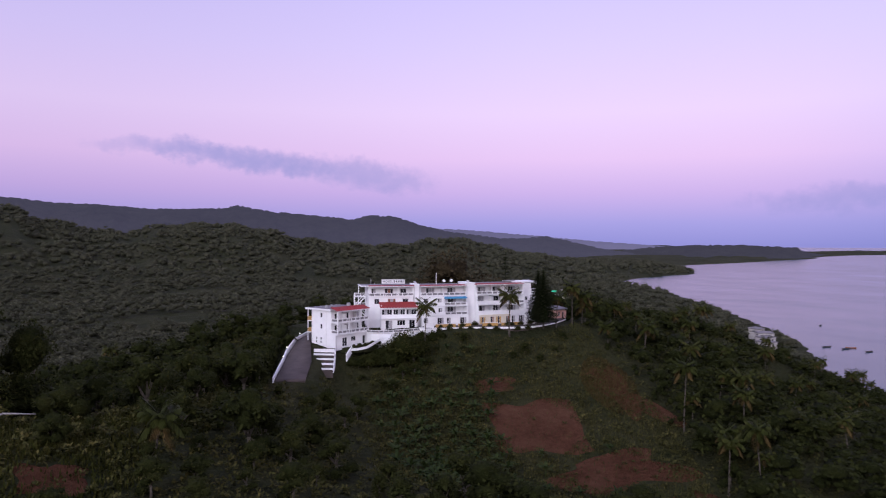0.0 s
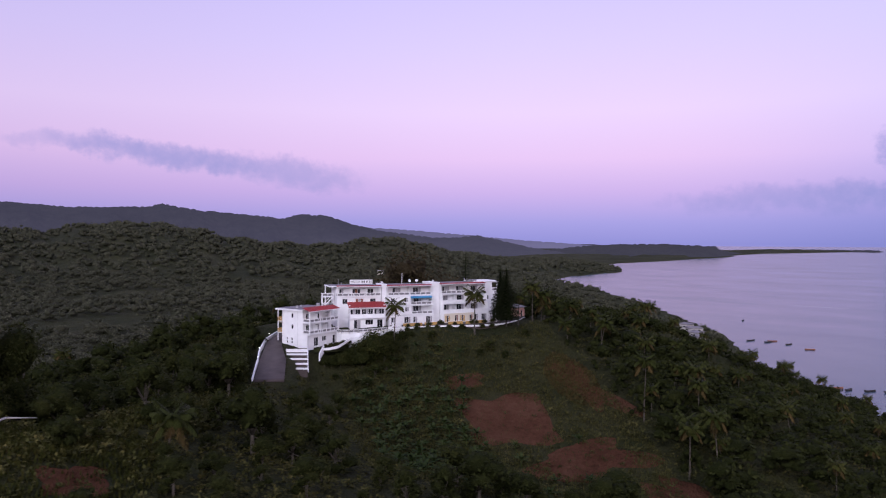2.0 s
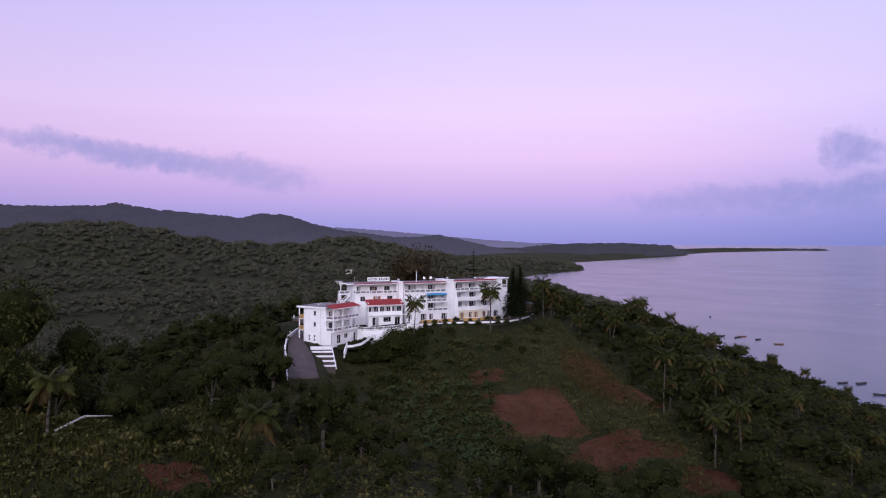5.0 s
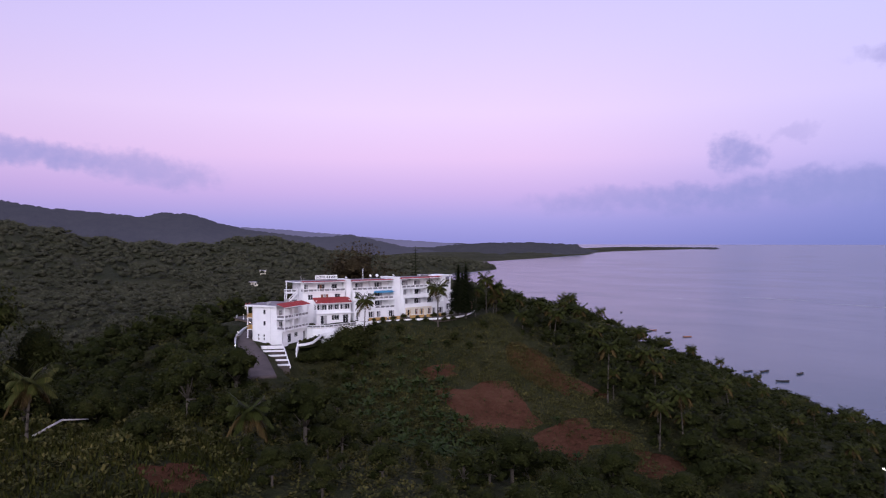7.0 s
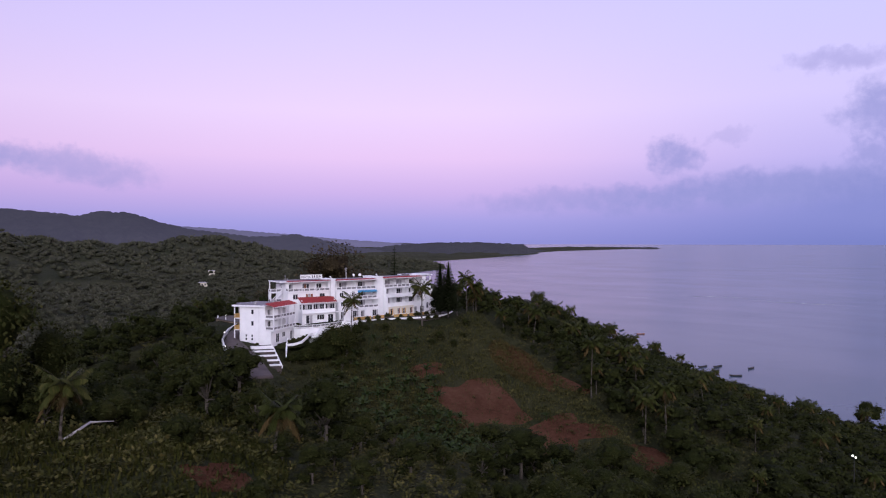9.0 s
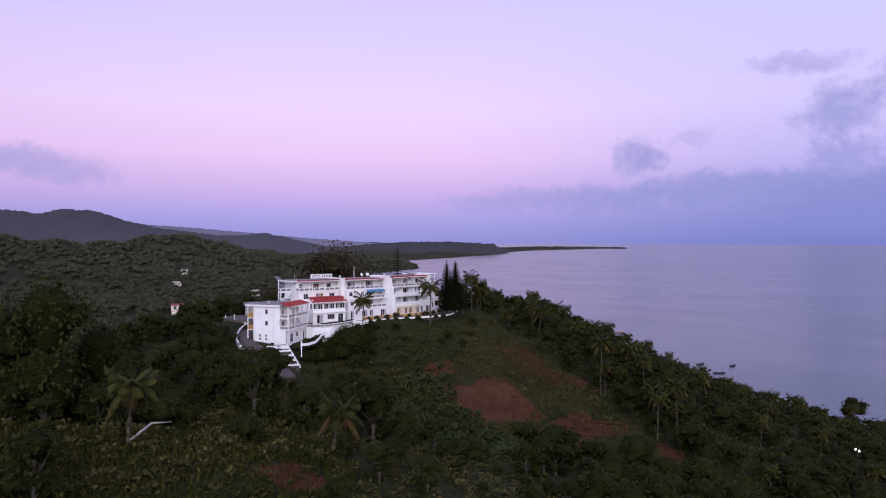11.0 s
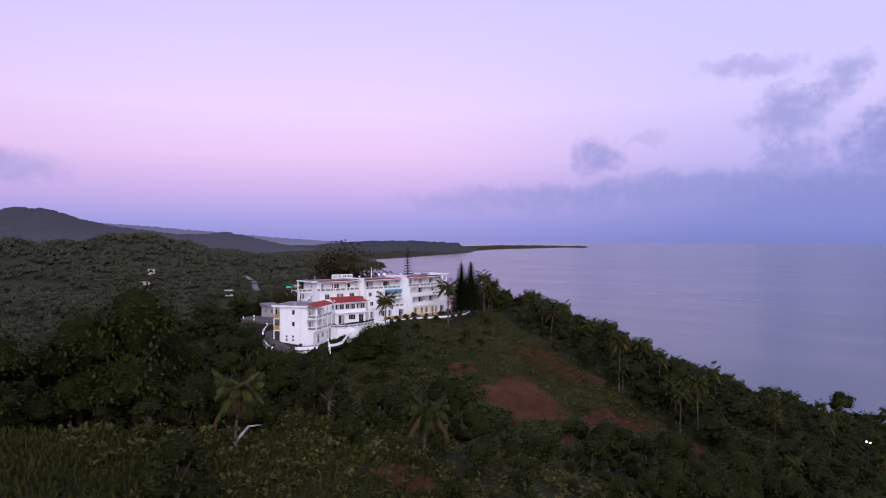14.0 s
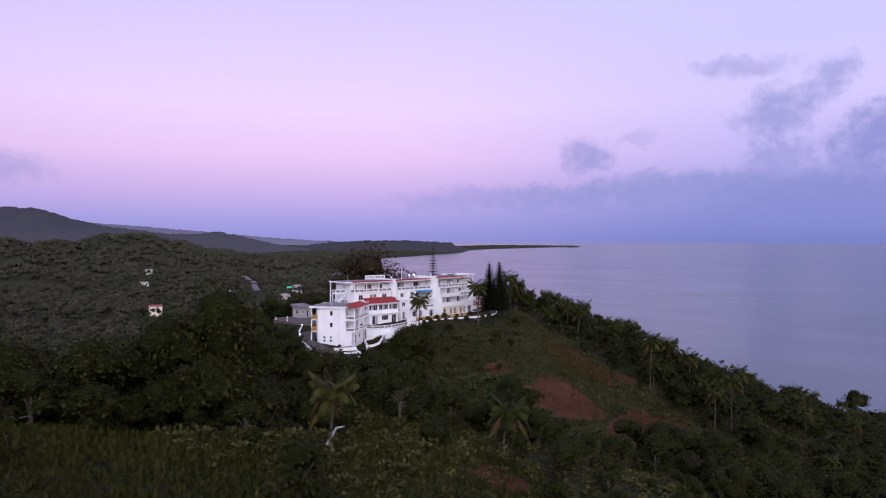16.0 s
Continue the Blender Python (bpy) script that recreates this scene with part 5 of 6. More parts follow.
def in_field(x, y):
    """The open slope, the hotel and its drive: no trees here."""
    slope = (y < 14 + 0.16 * x) & (y > -62) & (x > 8 + (y + 10) * 0.12) & (x < np.interp(y, [-60, -24, -12, 4], [73, 77, 75, 70.5]))
    house = (x > -14) & (x < 68) & (y > -10) & (y < 38)
    drive = (x > -14) & (x < 2) & (y > -30) & (y < 24)
    return slope | house | drive


rs = np.random.default_rng(11)


def crest(x):
    """How far up the bank wild plants grow, below the walls of the hotel."""
    return np.interp(x, [-3, 2, 8, 14, 20, 26, 36, 48, 54, 60, 68], [-5, -4, -2.0, 1, 4.6, 8.0, 10.0, 9.8, 10.6, 14, 20])



def scatter(x0, x1, y0, y1, gap, keep):
    """Loosely even points in a rectangle."""
    out, cell = [], {}
    for _ in range(int((x1 - x0) * (y1 - y0) / gap ** 2 * 3)):
        x, y = rs.uniform(x0, x1), rs.uniform(y0, y1)
        i, j = int(x // gap), int(y // gap)
        if any(math.hypot(x - q[0], y - q[1]) < gap for a in (-1, 0, 1) for b in (-1, 0, 1) for q in cell.get((i + a, j + b), ())):
            continue
        cell.setdefault((i, j), []).append((x, y))
        out.append((x, y))
    pts = np.array(out)
    return pts[keep(pts[:, 0], pts[:, 1])]


KINDS = [make_tree(20 + i, h, w, n, s, FOLIAGE, lab) for i, (h, w, n, s, lab) in enumerate((
    (7.0, 7.5, 780, 0.46, "dark green broadleaf tree with a rounded crown"), (8.5, 7.0, 780, 0.45, "tall dark green broadleaf tree with an uneven crown"),
    (6.0, 8.0, 780, 0.46, "spreading dark green broadleaf tree"), (9.5, 8.5, 900, 0.48, "large dark green broadleaf tree with heavy limbs"),
    (5.0, 5.0, 620, 0.38, "small bushy green tree"), (7.5, 6.0, 860, 0.46, "green broadleaf tree with coarse leaves")))]


def meadow(x, y):
    """Open grass and low scrub along the spur."""
    f2, s2 = seg_far(x, y, (-36, -84), (-112, -90))
    return ((f2 < 15) & (y < -72)) | (np.hypot((x + 31) / 13, (y + 62) / 9) < 1) | (np.hypot((x + 21) / 6, (y + 46) / 8) < 1)


# Woods round the hill: left of the drive, on the spur, and down to the shore.
woods = scatter(-112, 240, -135, 125, 5.3, lambda x, y: ~in_field(x, y) & (inland(x, y) > 5) & (np.hypot(x + 35, y + 165) > 62) & ~(meadow(x, y) & (rs.random(len(x)) < 0.86)))
LOW = ((woods[:, 0] > -13) & (woods[:, 0] < 14) & (woods[:, 1] < -22) & (woods[:, 1] > -48)) | ((woods[:, 0] > -36) & (woods[:, 0] < 10) & (woods[:, 1] < -72))
order = np.argsort(np.hypot(woods[:, 0] + 20, woods[:, 1] + 110))
near_set = set(order[:285].tolist())
rest = Leaves()
rest_core_v, rest_core_f, rest_n = [], [], 0
seeds = []
for q, (h, w, n, s) in enumerate(((7.0, 7.5, 210, 0.74), (8.5, 7.0, 210, 0.74), (6.0, 8.0, 200, 0.76), (9.0, 8.0, 230, 0.78))):
    rg, lo = tree_shape(60 + q, h, w, n, s)
    seeds.append((crown_sprays(rg, lo, n, s), core_of(lo, 0.76, (ICO_V, ICO_F))))
ground_at = height(woods[:, 0], woods[:, 1])
for i, (x, y) in enumerate(woods):
    turn = rs.uniform(0, 6.28)
    big = rs.uniform(0.62, 1.12)
    if LOW[i]:
        big *= 0.6
    wide = 1.0
    if x > 84:
        tucked = x < 112 and y < 18
        big *= 1.0 if tucked else 0.74
        wide = 1.3 if tucked else 1.5
    if i in near_set:
        m = Matrix.Translation((x, y, ground_at[i])) @ Matrix.Rotation(turn, 4, "Z") @ Matrix.Diagonal((big, big, big * rs.uniform(0.85, 1.15), 1))
        src = KINDS[rs.integers(len(KINDS))]
        copy_thing(src, m)["group"] = "woodland trees"
    else:
        (pos, out, ln, wd), (cv, cf) = seeds[rs.integers(len(seeds))]
        c, s = math.cos(turn), math.sin(turn)
        rot = np.array([[c, -s, 0], [s, c, 0], [0, 0, 1]])
        at = np.array([x, y, ground_at[i]])
        grow = np.array([big * wide, big * wide, big])
        rest.blades(pos @ rot.T * grow + at, out @ rot.T, ln * big * wide, wd * big * wide)
        rest_core_v.append(cv @ rot.T * grow + at)
        rest_core_f.append(cf + rest_n)
        rest_n += len(cv)
woodland = thing("woodland", (0, 0, 0), 0, "dense dark green broadleaf woodland on the slopes", "woodland", kind="stuff")
part("foliage", rest.mesh("foliage", FOLIAGE), woodland, kind="stuff")
part("inner_foliage", quick_mesh("inner_foliage", np.concatenate(rest_core_v), np.concatenate(rest_core_f), SHADED_INNER), woodland, kind="stuff")

# A close row of trees along the foot of the drive wall.
for i in range(13):
    x, y = -15.8 - 1.6 * (i % 2), -36 + 3.2 * i
    top = float(np.interp(y, [-36, -24, -12, 4], [3.2, 2.6, 1.6, 2.2])) + 0.4 * math.sin(i * 2.1)
    src = KINDS[(4, 5, 0)[i % 3]]
    h = top - ground_z(x, y)
    copy_thing(src, spot(x, y, 0, i * 1.3, 0.8, h / 0.8 / (4.4, 6.6, 6.2)[i % 3]))["group"] = "trees along the drive"
for x, y, top in ((-23.5, -41.0, 5.6), (-27.0, -36.5, 5.4), (-20.5, -36.0, 3.6)):
    copy_thing(KINDS[1], spot(x, y, 0, x, 0.85, (top - ground_z(x, y)) / 8.0 / 0.85))["group"] = "trees along the drive"
big = copy_thing(KINDS[3], spot(222, -14, 0, 0.6, 1.35, 0.95))
big["label"] = "large dark umbrella tree at the shore"

# Tall trees on the spur, and the rust-coloured umbrella tree behind the hotel.
tall_tree = make_tree(77, 15.0, 13.5, 4200, 0.5, FOLIAGE, "tall dark green tree with a dense domed crown")
for x, y, sc, top in ((-53.2, -64, 1.0, 19.8), (-59, -60.5, 0.9, 16.4), (-67.5, -64.5, 0.85, 14.6), (-47, -57, 0.75, 13.0), (-76, -61, 0.9, 14.6), (-84, -64, 0.9, 14.0), (-61, -52, 0.8, 12.0), (-72, -52, 0.85, 12.5)):
    copy_thing(tall_tree, spot(x, y, 0, x, sc, (top - ground_z(x, y)) / 14.4 / sc))["group"] = "tall spur trees"
drop(tall_tree)
rusty = make_tree(91, 16.5, 26.0, 5200, 0.75, RUSTY, "wide rust-green umbrella tree behind the hotel", "tree", SHADED_RUSTY_INNER, 0.6)
rusty.matrix_basis = spot(38, 62, 0, 0.4, 1.2, (20.2 - ground_z(38, 62)) / 16.0 / 1.2)
for x, y, sc in ((16, 66, 0.45), (55, 60, 0.5), (62, 48, 0.42), (24, 55, 0.4)):
    copy_thing(rusty, spot(x, y, 0, x, sc, 1.1))
for x, y in scatter(6, 66, -14, 14, 3.1, lambda x, y: (y < crest(x) - 0.8) & (y > crest(x) - np.interp(x, [6, 34, 66], [11, 9, 6])) & (rs.random(len(x)) < np.interp(x, [6, 34, 60], [0.95, 0.75, 0.6]))):
    c = copy_thing(KINDS[4 + int(rs.integers(2))], spot(x, y, -0.3, rs.uniform(0, 6.28), rs.uniform(0.28, 0.62), rs.uniform(0.65, 0.95)))
    c["group"], c["label"] = "slope bushes", "bushy green sapling on the open slope"
for t in KINDS:
    drop(t)


# ---- far forest ----
def far_forest():
    """Crowns on the plain and the nearer hills, too many to count: each a few uneven lobes on a stem with ragged sprays."""
    cores_v, cores_f, n = [], [], 0
    lv, stems = Leaves(), Leaves()
    for r0, r1, gap, lobes, per in ((165, 520, 7.4, 3, 66), (520, 1000, 10.0, 2, 28), (1000, 1900, 14.0, 1, 9)):
        a0, a1 = radians(-30), radians(52)
        count = int((a1 - a0) / 2 * (r1 * r1 - r0 * r0) / gap ** 2)
        r = np.sqrt(rs.uniform(r0 * r0, r1 * r1, count))
        a = rs.uniform(a0, a1, count)
        x, y = HUB[0] + r * np.sin(a), HUB[1] + r * np.cos(a)
        ok = (inland(x, y) > 8) & ~((x > -112) & (x < 240) & (y < 125))
        # Clearings, fields, the valley road and the yard before the house.
        open_ground = np.sin(x / 57 + 2 * np.sin(y / 140)) * np.sin(y / 71 + x / 200) > 0.8
        road, _ = seg_far(x, y, (176, 540), (257, 817))
        yard, _ = seg_far(x, y, (54, 438), (24, 330))
        ok &= ~(open_ground & (r > 350)) & (road > 7) & (yard > 9)
        x, y = x[ok], y[ok]
        k = len(x)
        z = height(x, y)
        size = gap * rs.uniform(0.36, 0.7, k) * (1.2 if lobes == 1 else 1.0)
        tall = rs.uniform(3.2, 7.0, k) * np.where(rs.random(k) < 0.08, 1.4, 1.0) * np.clip(inland(x, y) / 90, 0.35, 1.0)
        at = np.stack([x, y, z], 1)
        for j in range(lobes):
            ang = rs.uniform(0, 6.28, k)
            off = size * (0.0 if j == 0 else 0.62)
            rad = size * (rs.uniform(0.5, 0.75, k) if j == 0 else rs.uniform(0.32, 0.6, k))
            c = at + np.stack([off * np.cos(ang), off * np.sin(ang), tall * (0.95 if j == 0 else 1.0) * rs.uniform(0.55, 0.95, k)], 1)
            flat = rs.uniform(0.55, 0.85, k)
            p = ICO_V[None] * (1 + rs.uniform(-0.3, 0.2, (k, 12, 1))) * np.stack([rad, rad, rad * flat], 1)[:, None, :] * 0.82 + c[:, None, :]
            cores_v.append(p.reshape(-1, 3))
            cores_f.append((np.arange(k)[:, None, None] * 12 + ICO_F[None]).reshape(-1, 3) + n)
            n += 12 * k
            m = max(1, per // lobes)
            cc, rr, ff = np.repeat(c, m, 0), np.repeat(rad, m), np.repeat(flat, m)
            d = rs.normal(size=cc.shape)
            d[:, 2] = np.abs(d[:, 2]) - 0.2
            d /= np.linalg.norm(d, axis=1, keepdims=True)
            ln = rr * rs.uniform(0.25, 0.6, len(cc))
            lv.blades(cc + d * np.stack([rr, rr, rr * ff], 1) * rs.uniform(0.7, 1.12, (len(cc), 1)), d + rs.normal(size=cc.shape) * 0.7 + np.array([0, 0, 0.3]), ln, ln * 0.6)
        pale = rs.random(k) < (0.5 if gap < 12 else 0.0)
        if pale.any():
            q = at[pale]
            stems.blades(q - np.array([0, 0, 0.3]), np.tile([0.02, 0.0, 1.0], (len(q), 1)), tall[pale] * 0.9, np.full(len(q), 0.45), 0.0)
    tagged(new("forest_foliage", lv.mesh("forest_foliage", HAZED_FOLIAGE)), "ragged leaf sprays over the forest canopy", "forest", kind="stuff")
    tagged(new("forest", quick_mesh("forest", np.concatenate(cores_v), np.concatenate(cores_f), HAZED_SHADED_INNER, True)), "endless dark forest canopy over plain and hills", "forest", kind="stuff")
    tagged(new("forest_stems", stems.mesh("forest_stems", BARK)), "pale slender stems among the forest trees", "forest", kind="stuff")


far_forest()


# ---- palms ----
def frond(lv, rng, base, a, lift, length, width, n=15):
    """One feather leaf: a bent rib with leaflets hanging to both sides."""
    d = np.array([math.cos(a), math.sin(a), 0])
    s = np.linspace(0.0, 1.0, n + 1)
    h = length * (np.sin(lift) * s - (0.3 + 0.25 * math.cos(lift)) * s ** 2 * 0.95)
    p = base + d * (length * s * (0.95 - 0.25 * s))[:, None] + np.array([0, 0, 1.0]) * h[:, None]
    side_v = np.array([-d[1], d[0], 0])
    tang = np.gradient(p, axis=0)
    tang /= np.linalg.norm(tang, axis=1, keepdims=True)
    for sign in (-1, 1):
        k = slice(2, n + 1)
        w = width * np.sin(np.pi * (0.15 + 0.8 * s[k])) * rng.uniform(0.8, 1.15, n - 1)
        out = side_v * sign * 0.85 + tang[k] * 0.55 - np.array([0, 0, 0.35])
        lv.blades(p[k], out, w, np.full(n - 1, length * 1.15 / n), 0.45)
    mid = p[:-1]
    lv.blades(mid, p[1:] - mid, np.linalg.norm(p[1:] - mid, axis=1) * 1.05, np.full(n, 0.09), 0.0)


def make_palm(seed, high, spread, lean, label, leaflets=17):
    rng = np.random.default_rng(seed)
    t = thing("palm_tree", (0, 0, -500), 0, label, "palm tree", "coconut palms")
    trunk = Lump()
    pts = [Vector((lean * (i / 6) ** 1.6, 0.1 * math.sin(i), high * i / 6 - (0.8 if i == 0 else 0))) for i in range(7)]
    for i in range(6):
        trunk.tube(pts[i], pts[i + 1], 0.2 - 0.018 * i + (0.08 if i == 0 else 0), 0.2 - 0.018 * (i + 1), 7)
    part("trunk", trunk.mesh("trunk", BARK, True), t)
    hub = np.array(pts[-1])
    lv, dry = Leaves(), Leaves()
    n = 23
    for i in range(n):
        lift = 1.3 - 1.75 * (i / n) + rng.uniform(-0.15, 0.15)
        frond(dry if i >= n - 4 else lv, rng, hub + np.array([0, 0, 0.1]), i * 2.39996 + rng.uniform(-0.2, 0.2), lift, spread * rng.uniform(0.85, 1.1), spread * 0.31, leaflets)
    part("crown", lv.mesh("crown", PALM), t)
    part("dry_fronds", dry.mesh("dry_fronds", DRY_PALM), t, "withered yellow-brown hanging fronds")
    return t, Vector(hub)


PALMS = [make_palm(200 + i, h, s, l, lab) for i, (h, s, l, lab) in enumerate((
    (9.0, 4.1, 0.5, "coconut palm with drooping fronds"), (11.0, 4.2, 1.6, "tall leaning coconut palm"), (7.0, 3.9, -0.8, "coconut palm with a curved trunk"), (10.0, 3.8, 0.2, "slender coconut palm with yellowing fronds")))]
# The same kinds with finer leaflets, for those that stand alone.
PALMS += [make_palm(200 + i, h, s, l, lab, 30) for i, (h, s, l, lab) in enumerate((
    (9.0, 4.1, 0.5, "coconut palm with drooping fronds"), (7.0, 3.9, -0.8, "coconut palm with a curved trunk"), (10.0, 3.8, 0.2, "slender coconut palm with yellowing fronds")))]


def plant_palm(i, x, y, hub_z=None, turn=0.0, scale=1.0):
    t, hub = PALMS[i]
    z = ground_z(x, y)
    stretch = max(0.35, (hub_z - z) / hub.z / scale) if hub_z is not None else 1.0
    m = Matrix.Translation((x, y, z)) @ Matrix.Rotation(turn, 4, "Z") @ Matrix.Diagonal((scale, scale, scale, 1))
    o = copy_thing(t, m)
    if stretch != 1.0:
        # Longer or shorter trunk under the same crown.
        for c in o.children:
            if c.name.startswith("trunk"):
                c.scale = (1, 1, stretch)
            else:
                c.location = (0, 0, hub.z * (stretch - 1))
    return o


plant_palm(4, 22.6, 6.2, 9.5, 1.0, 0.95)
plant_palm(6, 45.9, 10.3, 11.9, 2.0, 1.15)
plant_palm(4, -45.8, -80.5, 8.6, 0.5, 0.95)
plant_palm(5, -21.4, -81.3, 3.2, 3.0, 1.05)
plant_palm(4, 60.4, 15.4, 11.0, 0.4, 0.9)
plant_palm(3, 66.5, 20.0, 13.6, 2.4, 1.05)
plant_palm(1, 71.0, 22.0, 11.2, 4.0, 1.0)
for x, y, hz, i in ((79, -44, -11.5, 0), (83.5, -47, -10, 1), (77.2, -46.5, -12.5, 3), (78, -26, -1.6, 0), (81.5, 5, 3.8, 1), (86, 14, 4.5, 3), (128, 23, -6, 0), (135, 75, 2, 1), (140, 82, 1, 3), (73, 9, 3.6, 2),
                    (104, 24, 2.5, 3), (92, 0, -1.0, 0), (98, -18, -5.5, 1), (108, 10, -3, 2), (90, -30, -7, 3), (70, 22, 8.5, 0), (76, 26, 8.0, 1), (83, 30, 7.0, 3)):
    plant_palm(i, x, y, hz, x * 1.7, 0.95)
for x, y in scatter(80, 228, -78, 170, 12.8, lambda x, y: (x > 80 + 0.06 * y) & (inland(x, y) > 6)):
    plant_palm(int(rs.integers(4)), x, y, None, rs.uniform(0, 6.28), rs.uniform(0.64, 0.84))
for x, y in scatter(-120, 0, 40, 200, 28, lambda x, y: inland(x, y) > 30):
    plant_palm(int(rs.integers(4)), x, y, None, rs.uniform(0, 6.28), rs.uniform(0.8, 1.0))
for t, _ in PALMS:
    drop(t)


# ---- pines ----
def make_pine(x, y, base, top, wide, label, seed, dense=0.52, step=0.5):
    """A Norfolk pine: a straight stem with level whorls of branches."""
    rng = np.random.default_rng(seed)
    t = thing("norfolk_pine", (x, y, base), 0, label, "pine tree", "norfolk pines")
    high = top - base
    part("trunk", Lump().tube((0, 0, -0.6), (0, 0, high), 0.26, 0.03, 7).mesh("trunk", BARK, True), t)
    lv = Leaves()
    tiers = int(high / step)
    for j in range(tiers):
        z = high * (0.1 + 0.88 * j / tiers)
        r = wide * (1 - j / tiers) ** 0.9 * rng.uniform(0.8, 1.15) + 0.15
        for i in range(9):
            a = i * 0.698 + j * 0.4 + rng.uniform(-0.15, 0.15)
            d = np.array([math.cos(a), math.sin(a), 0.12])
            s = np.linspace(0.12, 1, 7)
            p = np.array([0, 0, z]) + d * (r * s)[:, None] - np.array([0, 0, 1.0]) * (0.18 * r * s ** 2)[:, None]
            for sign in (-1, 1):
                out = np.tile(d * 0.8 + np.array([-d[1], d[0], 0.15]) * sign * 0.7, (7, 1))
                lv.blades(p, out, np.full(7, 0.4 + 0.16 * r), np.full(7, 0.34), -0.15)
            lv.blades(p[:-1], p[1:] - p[:-1], np.full(6, r * 0.17), np.full(6, 0.3), 0.0)
    core = Lump()
    for j in range(0, tiers, 2):
        z, r = high * (0.1 + 0.88 * j / tiers), wide * (1 - j / tiers) ** 0.85 * dense + 0.05
        core.tube((rng.uniform(-0.1, 0.1), 0, z - 0.15), (0, 0, z + high * 0.88 / tiers * 2.6), r, r * 0.5, 9)
    part("inner_foliage", core.mesh("inner_foliage", NEEDLE), t)
    part("needle_foliage", lv.mesh("needle_foliage", NEEDLE), t)


make_pine(51.7, 42.4, 1.0, 23.8, 2.3, "tall slender norfolk pine behind the hotel", 1, 0.16, 1.0)
make_pine(56.0, 13.0, 3.0, 19.3, 3.5, "dark norfolk pine at the terrace edge", 2)
make_pine(55.6, 17.4, 3.0, 18.9, 3.0, "dark norfolk pine on the terrace behind another", 3)


# ---- banana plants ----
def make_banana(seed, label):
    rng = np.random.default_rng(seed)
    t = thing("banana_plant", (0, 0, -500), 0, label, "banana plant", "banana plants")
    part("stem", Lump().tube((0, 0, -0.4), (0, 0, 1.7), 0.16, 0.1, 6).mesh("stem", BANANA, True), t)
    lv = Leaves()
    for i in range(9):
        a = i * 2.4 + rng.uniform(-0.3, 0.3)
        lift = rng.uniform(0.95, 1.4) - i * 0.06
        ln = rng.uniform(2.0, 3.0)
        s = np.linspace(0, 1, 6)
        d = np.array([math.cos(a), math.sin(a), 0])
        p = np.array([0, 0, 1.5]) + d * (ln * math.cos(lift) * s)[:, None] + np.array([0, 0, 1.0]) * (ln * (math.sin(lift) * s - 0.45 * s ** 2))[:, None]
        sv = np.array([-d[1], d[0], 0])
        w = 0.3 * np.sin(np.pi * (0.08 + 0.86 * s))
        for sign in (-1, 1):
            for q in range(5):
                v = np.stack([p[q], p[q + 1], p[q + 1] + sv * sign * w[q + 1] - np.array([0, 0, 0.1]), p[q] + sv * sign * w[q] - np.array([0, 0, 0.1])])
                lv.v.append(v)
                lv.f.append(lv.n + np.array([[0, 1, 2, 3]]))
                lv.n += 4
    part("leaves", lv.mesh("leaves", BANANA), t)
    return t


BANANAS = [make_banana(300 + i, "banana plant with broad pale green leaves") for i in range(4)]
SOILS = ((45.0, -23, 10.6, 9.4), (38.5, -7.2, 3.2, 1.8), (58, -38.5, 10, 5), (72, -54, 3.5, 6), (70, -10, 3.2, 9), (-30, -91, 4.2, 3.2))


def on_soil(x, y):
    hit = np.zeros(np.shape(x), bool)
    for cx, cy, rx, ry in SOILS:
        hit |= ((x - cx) / rx) ** 2 + ((y - cy) / ry) ** 2 < 1
    return hit


grove = scatter(6, 36, -62, -14, 2.5, lambda x, y: ~on_soil(x, y) & (x > 8 + (y + 14) * -0.1))
edge_b = scatter(30, 62, -60, -33, 5.5, lambda x, y: ~on_soil(x, y))
top_b = scatter(10, 40, -16, 4, 3.6, lambda x, y: (y < crest(x) - 3) & ~on_soil(x, y))
for x, y in np.concatenate([grove, edge_b, top_b]):
    copy_thing(BANANAS[int(rs.integers(4))], spot(x, y, 0, rs.uniform(0, 6.28), rs.uniform(0.75, 1.25)))
for t in BANANAS:
    drop(t)


